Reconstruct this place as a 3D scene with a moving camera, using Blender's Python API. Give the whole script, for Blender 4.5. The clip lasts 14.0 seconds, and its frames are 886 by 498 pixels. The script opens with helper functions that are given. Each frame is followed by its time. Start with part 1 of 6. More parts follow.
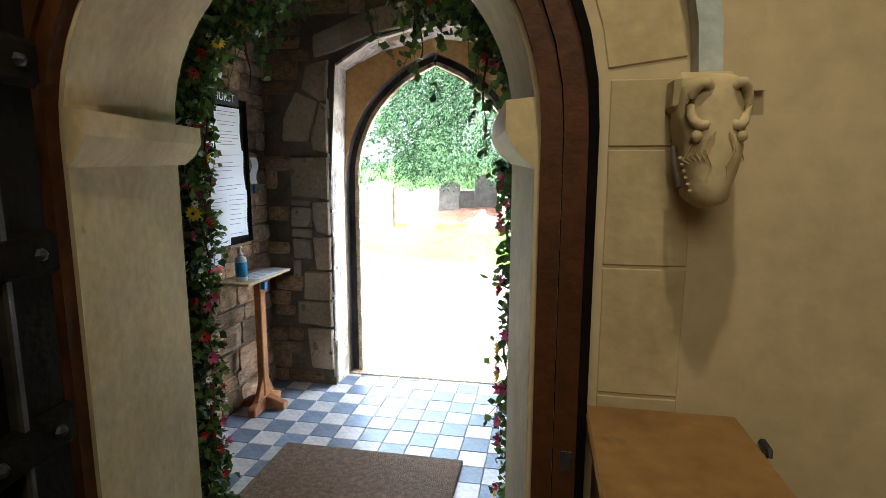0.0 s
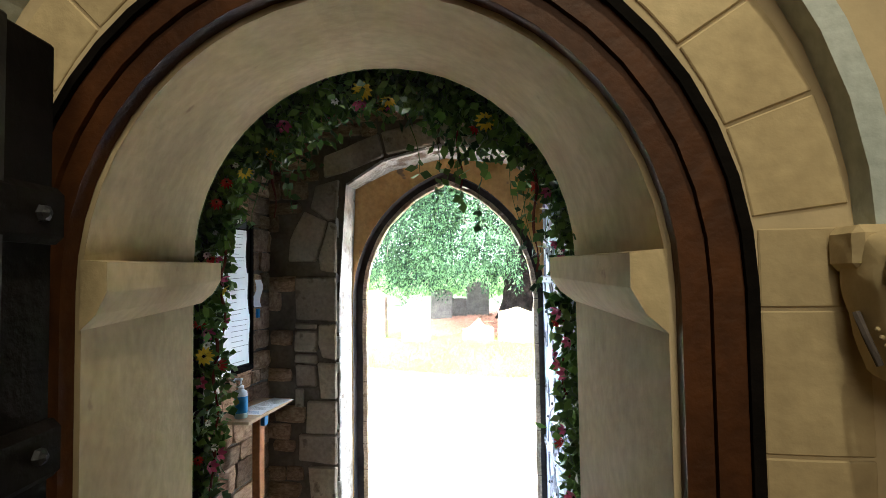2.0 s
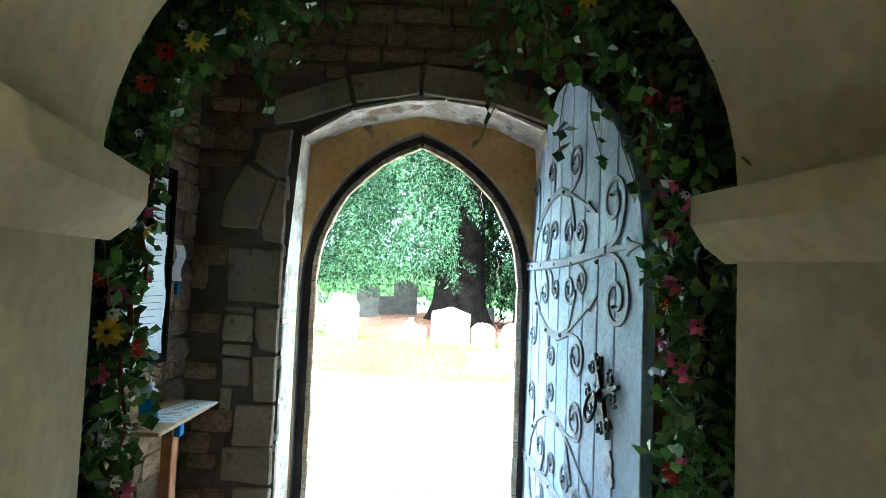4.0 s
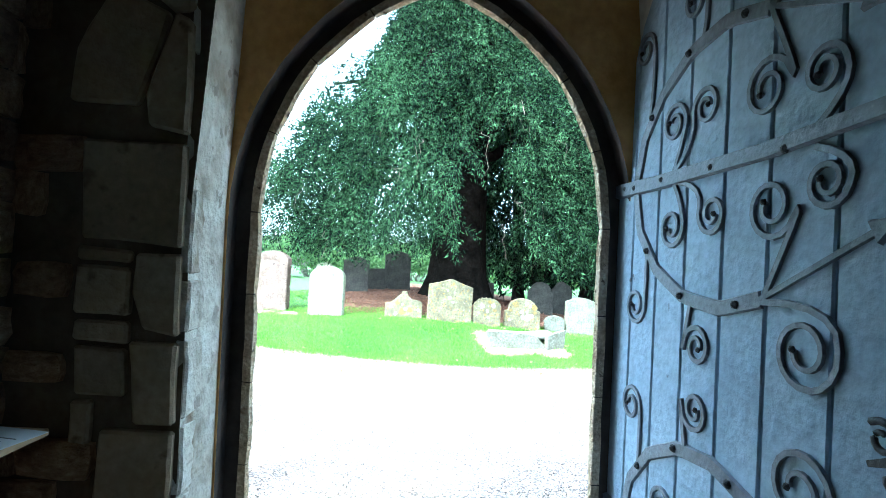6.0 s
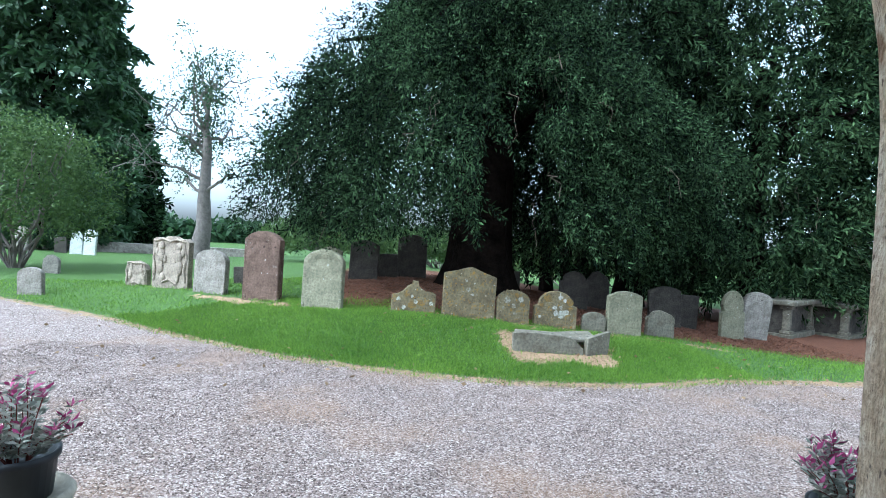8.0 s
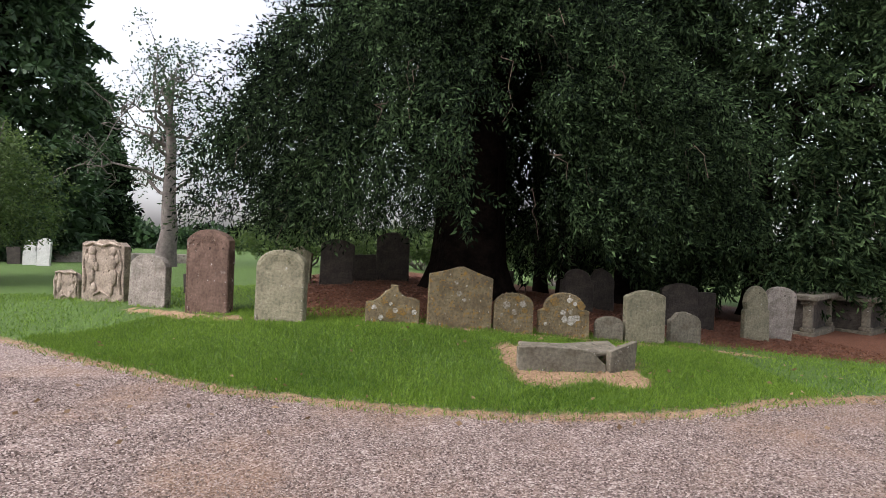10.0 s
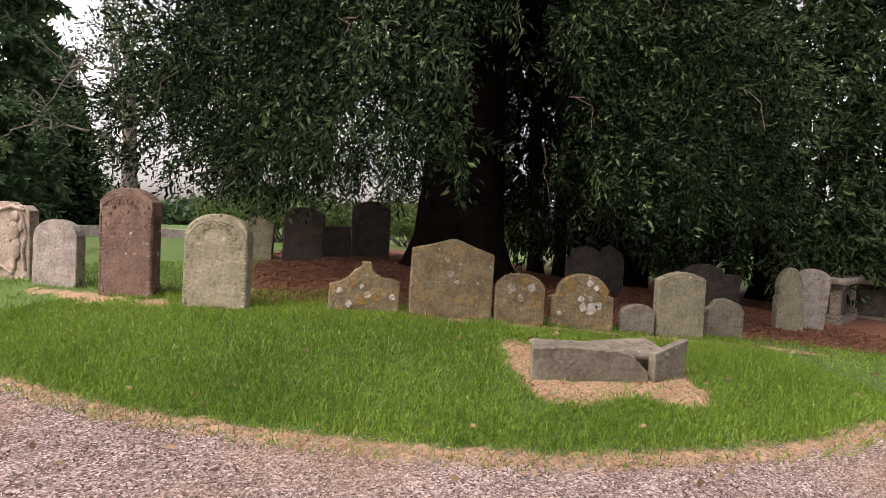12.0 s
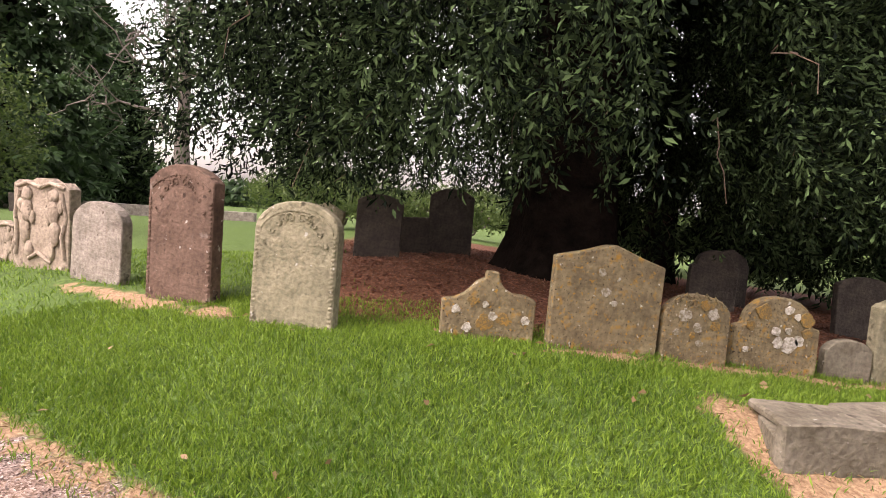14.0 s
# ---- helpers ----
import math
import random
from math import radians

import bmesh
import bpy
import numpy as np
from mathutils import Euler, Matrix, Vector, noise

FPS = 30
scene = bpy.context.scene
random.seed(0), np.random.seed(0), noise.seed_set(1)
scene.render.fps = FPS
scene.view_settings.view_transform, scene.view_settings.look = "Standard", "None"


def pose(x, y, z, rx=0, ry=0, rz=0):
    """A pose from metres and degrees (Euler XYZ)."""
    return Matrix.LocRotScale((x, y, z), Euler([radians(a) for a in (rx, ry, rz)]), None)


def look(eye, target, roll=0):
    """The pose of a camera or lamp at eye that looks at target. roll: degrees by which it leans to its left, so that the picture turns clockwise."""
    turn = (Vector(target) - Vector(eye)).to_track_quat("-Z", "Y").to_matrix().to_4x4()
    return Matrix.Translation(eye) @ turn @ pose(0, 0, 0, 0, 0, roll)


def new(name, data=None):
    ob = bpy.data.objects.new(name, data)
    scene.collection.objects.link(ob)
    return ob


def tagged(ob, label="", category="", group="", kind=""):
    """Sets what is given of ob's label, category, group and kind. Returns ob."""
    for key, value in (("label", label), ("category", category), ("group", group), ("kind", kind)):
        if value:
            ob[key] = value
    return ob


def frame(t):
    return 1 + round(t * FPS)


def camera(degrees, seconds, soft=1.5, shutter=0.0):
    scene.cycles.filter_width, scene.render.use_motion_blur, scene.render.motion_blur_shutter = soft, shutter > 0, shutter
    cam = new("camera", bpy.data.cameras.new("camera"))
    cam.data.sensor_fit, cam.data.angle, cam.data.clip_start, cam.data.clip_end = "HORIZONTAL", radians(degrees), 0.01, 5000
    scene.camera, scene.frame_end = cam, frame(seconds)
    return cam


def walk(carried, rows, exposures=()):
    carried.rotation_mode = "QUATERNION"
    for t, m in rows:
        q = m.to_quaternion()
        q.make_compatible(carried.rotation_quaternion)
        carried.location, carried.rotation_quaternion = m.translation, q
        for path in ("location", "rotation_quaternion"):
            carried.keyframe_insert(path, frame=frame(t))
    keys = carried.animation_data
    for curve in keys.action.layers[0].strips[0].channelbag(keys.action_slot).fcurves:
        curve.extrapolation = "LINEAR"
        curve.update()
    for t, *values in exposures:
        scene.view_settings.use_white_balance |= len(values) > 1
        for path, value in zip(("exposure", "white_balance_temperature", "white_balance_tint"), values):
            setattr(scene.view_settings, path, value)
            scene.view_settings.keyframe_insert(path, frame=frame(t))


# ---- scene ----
cam = camera(79.5, 14.0, soft=0.7)
ROWS = [
    (0, look((0.127, 0.119, 1.572), (0.035, 2.094, 1.27), 0.1)),
    (0.5, look((0.071, 0.162, 1.612), (-0.064, 2.144, 1.386), -0.0)),
    (1, look((0.006, 0.209, 1.641), (-0.146, 2.199, 1.51), 0.3)),
    (1.5, look((-0.043, 0.237, 1.649), (-0.17, 2.232, 1.625), 0.1)),
    (2, look((-0.08, 0.305, 1.669), (-0.111, 2.303, 1.754), -0.8)),
    (2.2, look((-0.093, 0.343, 1.683), (-0.074, 2.34, 1.796), -1.5)),
    (4.3, look((-0.408, 1.07, 1.509), (-0.113, 3.046, 1.6), 2.7)),
    (4.5, look((-0.388, 1.191, 1.491), (-0.089, 3.167, 1.57), 2.9)),
    (5, look((-0.395, 1.542, 1.443), (-0.077, 3.516, 1.485), 2.9)),
    (5.5, look((-0.407, 1.857, 1.434), (-0.086, 3.83, 1.458), 2.7)),
    (6, look((-0.352, 2.187, 1.369), (-0.033, 4.161, 1.389), 2.7)),
    (6.5, look((-0.300, 2.524, 1.33), (0.010, 4.500, 1.345), 2.1)),
    (7, look((-0.28, 2.864, 1.32), (0.027, 4.841, 1.324), 2.7)),
    (7.5, look((-0.146, 3.245, 1.336), (0.099, 5.230, 1.300), 3.3)),
    (8, look((-0.060, 3.527, 1.325), (0.174, 5.513, 1.290), 3.3)),
    (10.5, look((0.112, 5.07, 1.188), (0.415, 7.046, 1.163), 1.5)),
    (11, look((0.141, 5.365, 1.143), (0.443, 7.342, 1.113), 1.1)),
    (11.5, look((0.248, 5.733, 1.166), (0.57, 7.705, 1.097), 1.7)),
    (12, look((0.276, 6.082, 1.124), (0.624, 8.049, 1.021), 2.6)),
    (12.5, look((0.251, 6.39, 1.083), (0.603, 8.355, 0.96), 3.2)),
    (13, look((0.164, 6.749, 1.088), (0.481, 8.719, 0.953), 3.5)),
    (13.5, look((0.015, 7.028, 1.113), (0.274, 9.005, 0.957), 4.4)),
    (14, look((-0.229, 7.33, 1.133), (-0.021, 9.313, 0.977), 4.3)),
]
EXPO = [(0.0, 3.7, 5500, 4), (1.5, 3.75, 5500, 4), (4.3, 3.45, 4800, -14), (5.5, 2.55, 4600, -16), (6.5, 1.25, 4500, -12),
        (7.0, 0.6, 4600, -8), (7.5, 0.05, 4750, -4), (8.2, -0.5, 5050, 0), (10.3, -1.05, 6500, 19), (12.0, -0.85, 7000, 25), (13.5, -0.6, 7300, 27), (14.0, -0.45, 7300, 28)]
walk(cam, ROWS, EXPO)

# world and sun
world = bpy.data.worlds.new("world")
scene.world = world
world.use_nodes = True
wn = world.node_tree
bg = wn.nodes["Background"]
sky = wn.nodes.new("ShaderNodeTexSky")
sky.sky_type = "NISHITA"
sky.sun_disc = False
SUN_EL, SUN_AZ = 50.0, 250.0
sky.sun_elevation = radians(SUN_EL)
sky.sun_rotation = radians(SUN_AZ)
sky.dust_density = 4.0
hsv = wn.nodes.new("ShaderNodeHueSaturation")
hsv.inputs["Saturation"].default_value = 0.25
hsv.inputs["Value"].default_value = 5.0
wn.links.new(sky.outputs[0], hsv.inputs["Color"])
wn.links.new(hsv.outputs[0], bg.inputs[0])
bg.inputs[1].default_value = 0.15
sun_data = bpy.data.lights.new("sun", "SUN")
sun_data.energy = 1.5
sun_data.angle = radians(12)
sun_data.color = (1.0, 0.96, 0.9)
sun_ob = new("sun", sun_data)
az, el = radians(SUN_AZ), radians(SUN_EL)
sun_dir = Vector((math.sin(az) * math.cos(el), math.cos(az) * math.cos(el), math.sin(el)))
sun_ob.matrix_world = look(sun_dir * 30, (0, 0, 0))

# the church and its porch stand turned by eight degrees
HOUSE = pose(-0.27, 1.2, 0, 0, 0, -8)


def H(u, v, z):
    return HOUSE @ Vector((u, v, z))


# warm lamp inside the church
lamp_data = bpy.data.lights.new("church_lamp", "AREA")
lamp_data.energy = 3.4
lamp_data.size = 1.6
lamp_data.color = (1.0, 0.78, 0.5)
lamp_ob = new("church_lamp", lamp_data)
lamp_ob.matrix_world = look(H(0.5, -3.2, 3.3), H(0.5, 0, 1.2))
spot_data = bpy.data.lights.new("church_spot", "SPOT")
spot_data.energy = 6.6
spot_data.spot_size = radians(120)
spot_data.shadow_soft_size = 0.04
spot_data.color = (1.0, 0.8, 0.5)
spot_ob = new("church_spot", spot_data)
spot_ob.matrix_world = look(H(0.6, -0.95, 3.5), H(0.75, 0, 1.2))

# ---------------------------------------------------------------- materials
def mat(name, stops, scale=6.0, rough=0.85, bump=0.3, bscale=40.0, metal=0.0, detail=6.0, rand=0.0, fine=0.35, extra=None, spec=0.25, dist=0.01):
    m = bpy.data.materials.new(name)
    m.use_nodes = True
    t = m.node_tree
    b = t.nodes["Principled BSDF"]
    b.inputs["Roughness"].default_value = rough
    b.inputs["Metallic"].default_value = metal
    b.inputs["Specular IOR Level"].default_value = spec
    co = t.nodes.new("ShaderNodeTexCoord")
    n1 = t.nodes.new("ShaderNodeTexNoise")
    n1.inputs["Scale"].default_value = scale
    n1.inputs["Detail"].default_value = detail
    n1.inputs["Roughness"].default_value = 0.6
    t.links.new(co.outputs["Object"], n1.inputs["Vector"])
    ramp = t.nodes.new("ShaderNodeValToRGB")
    els = ramp.color_ramp.elements
    while len(els) < len(stops):
        els.new(0.5)
    for e, (p, c) in zip(els, stops):
        e.position = p
        e.color = (*c, 1)
    t.links.new(n1.outputs["Fac"], ramp.inputs[0])
    col = ramp.outputs[0]
    n2 = t.nodes.new("ShaderNodeTexNoise")
    n2.inputs["Scale"].default_value = bscale
    n2.inputs["Detail"].default_value = 5.0
    t.links.new(co.outputs["Object"], n2.inputs["Vector"])
    if fine:
        mx = t.nodes.new("ShaderNodeMix")
        mx.data_type = "RGBA"
        mx.blend_type = "OVERLAY"
        mx.inputs["Factor"].default_value = fine
        t.links.new(col, mx.inputs["A"])
        t.links.new(n2.outputs["Fac"], mx.inputs["B"])
        col = mx.outputs["Result"]
    if rand:
        oi = t.nodes.new("ShaderNodeObjectInfo")
        mr = t.nodes.new("ShaderNodeMapRange")
        mr.inputs["To Min"].default_value = 1 - rand
        mr.inputs["To Max"].default_value = 1 + rand
        t.links.new(oi.outputs["Random"], mr.inputs["Value"])
        hs = t.nodes.new("ShaderNodeHueSaturation")
        t.links.new(mr.outputs[0], hs.inputs["Value"])
        t.links.new(col, hs.inputs["Color"])
        col = hs.outputs[0]
    if extra:
        col = extra(t, co, col)
    t.links.new(col, b.inputs["Base Color"])
    if bump:
        bp = t.nodes.new("ShaderNodeBump")
        bp.inputs["Strength"].default_value = bump
        bp.inputs["Distance"].default_value = dist
        t.links.new(n2.outputs["Fac"], bp.inputs["Height"])
        t.links.new(bp.outputs[0], b.inputs["Normal"])
    return m


def spots(scale, threshold, colour, width=0.03):
    """Blotches of another colour, where a noise passes a threshold."""
    def add(t, co, col):
        n = t.nodes.new("ShaderNodeTexNoise")
        n.inputs["Scale"].default_value = scale
        n.inputs["Detail"].default_value = 4.0
        t.links.new(co.outputs["Object"], n.inputs["Vector"])
        mr = t.nodes.new("ShaderNodeMapRange")
        mr.inputs["From Min"].default_value = threshold
        mr.inputs["From Max"].default_value = threshold + width
        t.links.new(n.outputs["Fac"], mr.inputs["Value"])
        mx = t.nodes.new("ShaderNodeMix")
        mx.data_type = "RGBA"
        t.links.new(mr.outputs[0], mx.inputs["Factor"])
        t.links.new(col, mx.inputs["A"])
        mx.inputs["B"].default_value = (*colour, 1)
        return mx.outputs["Result"]
    return add


def both(*fs):
    def add(t, co, col):
        for f in fs:
            col = f(t, co, col)
        return col
    return add


M = {}
M["plaster"] = mat("cream_plaster", [(0.3, (0.39, 0.305, 0.175)), (0.7, (0.52, 0.42, 0.26))], 1.6, 0.9, 0.25, 18, fine=0.2, extra=spots(3.0, 0.68, (0.36, 0.27, 0.16), 0.1))
M["ashlar"] = mat("limestone_ashlar", [(0.3, (0.37, 0.285, 0.155)), (0.7, (0.51, 0.41, 0.235))], 2.5, 0.85, 0.3, 30, rand=0.1, fine=0.25, extra=spots(9, 0.7, (0.28, 0.2, 0.12), 0.06))
M["rubble"] = mat("brown_rubble_stone", [(0.3, (0.14, 0.085, 0.05)), (0.5, (0.28, 0.18, 0.105)), (0.72, (0.42, 0.30, 0.19))], 4, 0.9, 0.8, 22, rand=0.45, dist=0.02)
M["dressed"] = mat("grey_brown_dressed_stone", [(0.3, (0.21, 0.165, 0.11)), (0.7, (0.38, 0.31, 0.22))], 3, 0.88, 0.8, 40, rand=0.2, extra=spots(12, 0.62, (0.16, 0.12, 0.08), 0.08))
M["mortar"] = mat("dark_lime_mortar", [(0.3, (0.08, 0.065, 0.05)), (0.7, (0.17, 0.14, 0.10))], 5, 0.95, 0.8, 35)
M["whitewash"] = mat("flaking_whitewashed_stone", [(0.32, (0.30, 0.25, 0.19)), (0.5, (0.54, 0.50, 0.44)), (0.7, (0.72, 0.70, 0.65))], 5, 0.9, 1.0, 25, extra=both(spots(4.5, 0.60, (0.24, 0.18, 0.13), 0.06), spots(14, 0.62, (0.33, 0.29, 0.25), 0.05)), dist=0.02)
M["ochre"] = mat("ochre_plaster", [(0.3, (0.40, 0.22, 0.07)), (0.7, (0.62, 0.38, 0.15))], 4, 0.9, 0.5, 30, extra=spots(7, 0.66, (0.22, 0.15, 0.1), 0.04))
M["jamb"] = mat("weathered_jamb_stone", [(0.3, (0.30, 0.20, 0.12)), (0.5, (0.52, 0.40, 0.27)), (0.72, (0.70, 0.60, 0.47))], 9, 0.9, 1.0, 80, rand=0.12, extra=both(spots(9, 0.62, (0.22, 0.14, 0.08), 0.08), spots(34, 0.63, (0.14, 0.10, 0.07), 0.05)), fine=0.7, dist=0.015)
# near-black: the shade of rebates, grooves and slits put into the colour
M["shadestone"] = mat("recess_shade_stone", [(0.3, (0.035, 0.03, 0.03)), (0.7, (0.10, 0.08, 0.07))], 5, 0.9, 0.6, 30)
# dark oak lowered further: the church door's shade is put into the colour
M["darkwood"] = mat("shade_dark_oak", [(0.3, (0.003, 0.0025, 0.002)), (0.7, (0.008, 0.006, 0.005))], 6, 0.85, 0.5, 30, spec=0.06)
M["redwood"] = mat("red_brown_varnished_oak", [(0.3, (0.032, 0.010, 0.002)), (0.7, (0.075, 0.025, 0.005))], 8, 0.6, 0.3, 40)
M["boxwood"] = mat("worn_oak_box", [(0.3, (0.17, 0.09, 0.03)), (0.7, (0.29, 0.165, 0.06))], 5, 0.55, 0.25, 30, extra=spots(5, 0.66, (0.06, 0.03, 0.015), 0.08))
M["tablewood"] = mat("orange_varnished_pine", [(0.3, (0.28, 0.11, 0.04)), (0.7, (0.4, 0.18, 0.07))], 10, 0.4, 0.2, 40)
M["shelfwood"] = mat("pale_varnished_ply", [(0.3, (0.36, 0.25, 0.14)), (0.7, (0.48, 0.35, 0.21))], 8, 0.45, 0.1, 40)
M["bluewood"] = mat("grey_blue_weathered_board", [(0.3, (0.24, 0.31, 0.42)), (0.7, (0.38, 0.46, 0.58))], 3, 0.6, 0.5, 40, rand=0.07, extra=spots(14, 0.72, (0.12, 0.13, 0.15), 0.05))
M["iron"] = mat("grey_painted_iron", [(0.3, (0.13, 0.14, 0.17)), (0.7, (0.22, 0.24, 0.28))], 8, 0.5, 0.4, 60, metal=0.2)
M["black_iron"] = mat("black_iron", [(0.3, (0.02, 0.02, 0.022)), (0.7, (0.05, 0.05, 0.055))], 8, 0.45, 0.4, 60, metal=0.4)
M["tile_dark"] = mat("slate_blue_tile", [(0.3, (0.10, 0.13, 0.17)), (0.7, (0.17, 0.2, 0.25))], 9, 0.4, 0.2, 40, rand=0.2)
M["tile_light"] = mat("buff_tile", [(0.3, (0.36, 0.33, 0.31)), (0.7, (0.5, 0.47, 0.44))], 9, 0.4, 0.2, 40, rand=0.15)
M["doormat"] = mat("coir_mat", [(0.35, (0.11, 0.07, 0.045)), (0.7, (0.21, 0.14, 0.09))], 40, 0.95, 1.0, 160)
M["paper"] = mat("white_paper", [(0.3, (0.66, 0.68, 0.72)), (0.7, (0.74, 0.76, 0.8))], 3, 0.7, 0.0, 30, fine=0)
M["print"] = mat("grey_print", [(0.3, (0.12, 0.12, 0.14)), (0.7, (0.18, 0.18, 0.2))], 3, 0.7, 0.0, 30, fine=0)
M["red"] = mat("red_print", [(0.3, (0.55, 0.05, 0.05)), (0.7, (0.6, 0.07, 0.06))], 3, 0.6, 0.0, 30, fine=0)
M["blue"] = mat("blue_plastic", [(0.3, (0.02, 0.16, 0.42)), (0.7, (0.03, 0.22, 0.5))], 8, 0.35, 0.0, 30, fine=0)
M["clear"] = mat("white_plastic", [(0.3, (0.6, 0.66, 0.7)), (0.7, (0.66, 0.7, 0.75))], 8, 0.3, 0.0, 30, fine=0)
M["sign"] = mat("black_sign", [(0.3, (0.015, 0.018, 0.018)), (0.7, (0.03, 0.03, 0.03))], 8, 0.5, 0.1, 30, fine=0)
M["yellow"] = mat("yellow_print", [(0.3, (0.55, 0.5, 0.1)), (0.7, (0.6, 0.55, 0.12))], 8, 0.5, 0.0, 30, fine=0)
M["skyblue"] = mat("pale_blue_print", [(0.3, (0.1, 0.4, 0.62)), (0.7, (0.13, 0.45, 0.66))], 8, 0.5, 0.0, 30, fine=0)
# bark lowered to near black: the crown's shade is put into the colour
M["bark"] = mat("shade_dark_ridged_bark", [(0.3, (0.003, 0.0025, 0.002)), (0.7, (0.014, 0.010, 0.008))], 5, 0.98, 1.0, 14, dist=0.05, spec=0.02)
M["greybark"] = mat("grey_bark", [(0.3, (0.12, 0.10, 0.09)), (0.7, (0.22, 0.19, 0.17))], 5, 0.95, 0.8, 14, dist=0.03)
M["twig"] = mat("pale_dead_twig", [(0.3, (0.09, 0.065, 0.045)), (0.7, (0.16, 0.12, 0.09))], 5, 0.9, 0.2, 30)
M["ivystem"] = mat("red_brown_stem", [(0.3, (0.08, 0.02, 0.015)), (0.7, (0.16, 0.04, 0.03))], 5, 0.8, 0.2, 30)
M["pot"] = mat("black_plastic_pot", [(0.3, (0.02, 0.022, 0.025)), (0.7, (0.04, 0.042, 0.045))], 5, 0.45, 0.1, 30)
M["gstone"] = mat("pale_weathered_urn_stone", [(0.3, (0.26, 0.23, 0.17)), (0.7, (0.46, 0.42, 0.33))], 6, 0.9, 0.5, 40)


def leaf_mat(name, a, b, rough=0.55, trans=0.25, shine=0.3, power=1.0):
    m = bpy.data.materials.new(name)
    m.use_nodes = True
    t = m.node_tree
    p = t.nodes["Principled BSDF"]
    p.inputs["Roughness"].default_value = rough
    p.inputs["Specular IOR Level"].default_value = shine
    g = t.nodes.new("ShaderNodeNewGeometry")
    co = t.nodes.new("ShaderNodeTexCoord")
    n = t.nodes.new("ShaderNodeTexNoise")
    n.inputs["Scale"].default_value = 0.9
    t.links.new(co.outputs["Object"], n.inputs["Vector"])
    ad = t.nodes.new("ShaderNodeMath")
    ad.operation = "ADD"
    t.links.new(g.outputs["Random Per Island"], ad.inputs[0])
    t.links.new(n.outputs["Fac"], ad.inputs[1])
    mu = t.nodes.new("ShaderNodeMath")
    mu.operation = "MULTIPLY_ADD"
    mu.inputs[1].default_value = 0.9
    mu.inputs[2].default_value = -0.4
    mu.use_clamp = True
    t.links.new(ad.outputs[0], mu.inputs[0])
    mx = t.nodes.new("ShaderNodeMix")
    mx.data_type = "RGBA"
    mx.inputs["A"].default_value = (*a, 1)
    mx.inputs["B"].default_value = (*b, 1)
    pw = t.nodes.new("ShaderNodeMath")
    pw.operation = "POWER"
    pw.inputs[1].default_value = power
    t.links.new(mu.outputs[0], pw.inputs[0])
    t.links.new(pw.outputs[0], mx.inputs["Factor"])
    t.links.new(mx.outputs["Result"], p.inputs["Base Color"])
    tr = t.nodes.new("ShaderNodeBsdfTranslucent")
    t.links.new(mx.outputs["Result"], tr.inputs[0])
    sh = t.nodes.new("ShaderNodeMixShader")
    sh.inputs[0].default_value = trans
    t.links.new(p.outputs[0], sh.inputs[1])
    t.links.new(tr.outputs[0], sh.inputs[2])
    t.links.new(sh.outputs[0], t.nodes["Material Output"].inputs[0])
    return m


M["yew"] = leaf_mat("yew_needles", (0.002, 0.005, 0.003), (0.088, 0.145, 0.060), trans=0.1, shine=0.05, rough=0.85, power=2.2)
M["yew_light"] = leaf_mat("light_conifer_needles", (0.006, 0.014, 0.006), (0.10, 0.16, 0.065), trans=0.1, shine=0.05, rough=0.85, power=2.0)
M["conifer"] = leaf_mat("conifer_spray", (0.02, 0.045, 0.02), (0.07, 0.13, 0.05), trans=0.2)
M["shrub"] = leaf_mat("shrub_leaf", (0.05, 0.09, 0.025), (0.12, 0.18, 0.05), trans=0.3)
M["ivy"] = leaf_mat("ivy_leaf", (0.015, 0.045, 0.012), (0.15, 0.26, 0.05), rough=0.4, shine=0.5)
M["grass"] = leaf_mat("grass_blade", (0.055, 0.125, 0.010), (0.21, 0.33, 0.04), trans=0.3)
M["drygrass"] = leaf_mat("dry_grass", (0.17, 0.11, 0.06), (0.34, 0.23, 0.13), trans=0.2)
M["litter"] = leaf_mat("brown_leaf_litter", (0.09, 0.035, 0.02), (0.22, 0.10, 0.055), trans=0.0)
M["gravelbits"] = leaf_mat("gravel_chips", (0.07, 0.05, 0.042), (0.38, 0.30, 0.26), trans=0.0, rough=0.8)
M["f_yellow"] = leaf_mat("yellow_petal", (0.6, 0.4, 0.02), (0.75, 0.55, 0.05))
M["f_pink"] = leaf_mat("pink_petal", (0.28, 0.03, 0.09), (0.5, 0.11, 0.2))
M["f_white"] = leaf_mat("white_petal", (0.5, 0.5, 0.45), (0.7, 0.7, 0.65))
M["f_red"] = leaf_mat("red_petal", (0.35, 0.02, 0.015), (0.5, 0.05, 0.03))
M["hebe"] = leaf_mat("magenta_hebe", (0.2, 0.03, 0.09), (0.45, 0.08, 0.22))
M["hebe_leaf"] = leaf_mat("grey_green_hebe_leaf", (0.14, 0.17, 0.13), (0.46, 0.44, 0.38))
M["farfield"] = mat("distant_field", [(0.3, (0.14, 0.24, 0.07)), (0.7, (0.26, 0.34, 0.13))], 0.05, 0.95, 0, 0.4)

# ---------------------------------------------------------------- builders
def mesh(name, verts, faces, material, parent=None, m=None, label="", smooth=False, kind=""):
    me = bpy.data.meshes.new(name)
    me.from_pydata([tuple(v) for v in verts], [], faces)
    me.update()
    if material:
        me.materials.append(material)
    if smooth:
        me.shade_smooth()
    ob = new(name, me)
    if m is not None:
        ob.matrix_world = m
    if parent is not None:
        ob.parent = parent
    if label:
        ob["label"] = label
    if kind:
        ob["kind"] = kind
    return ob


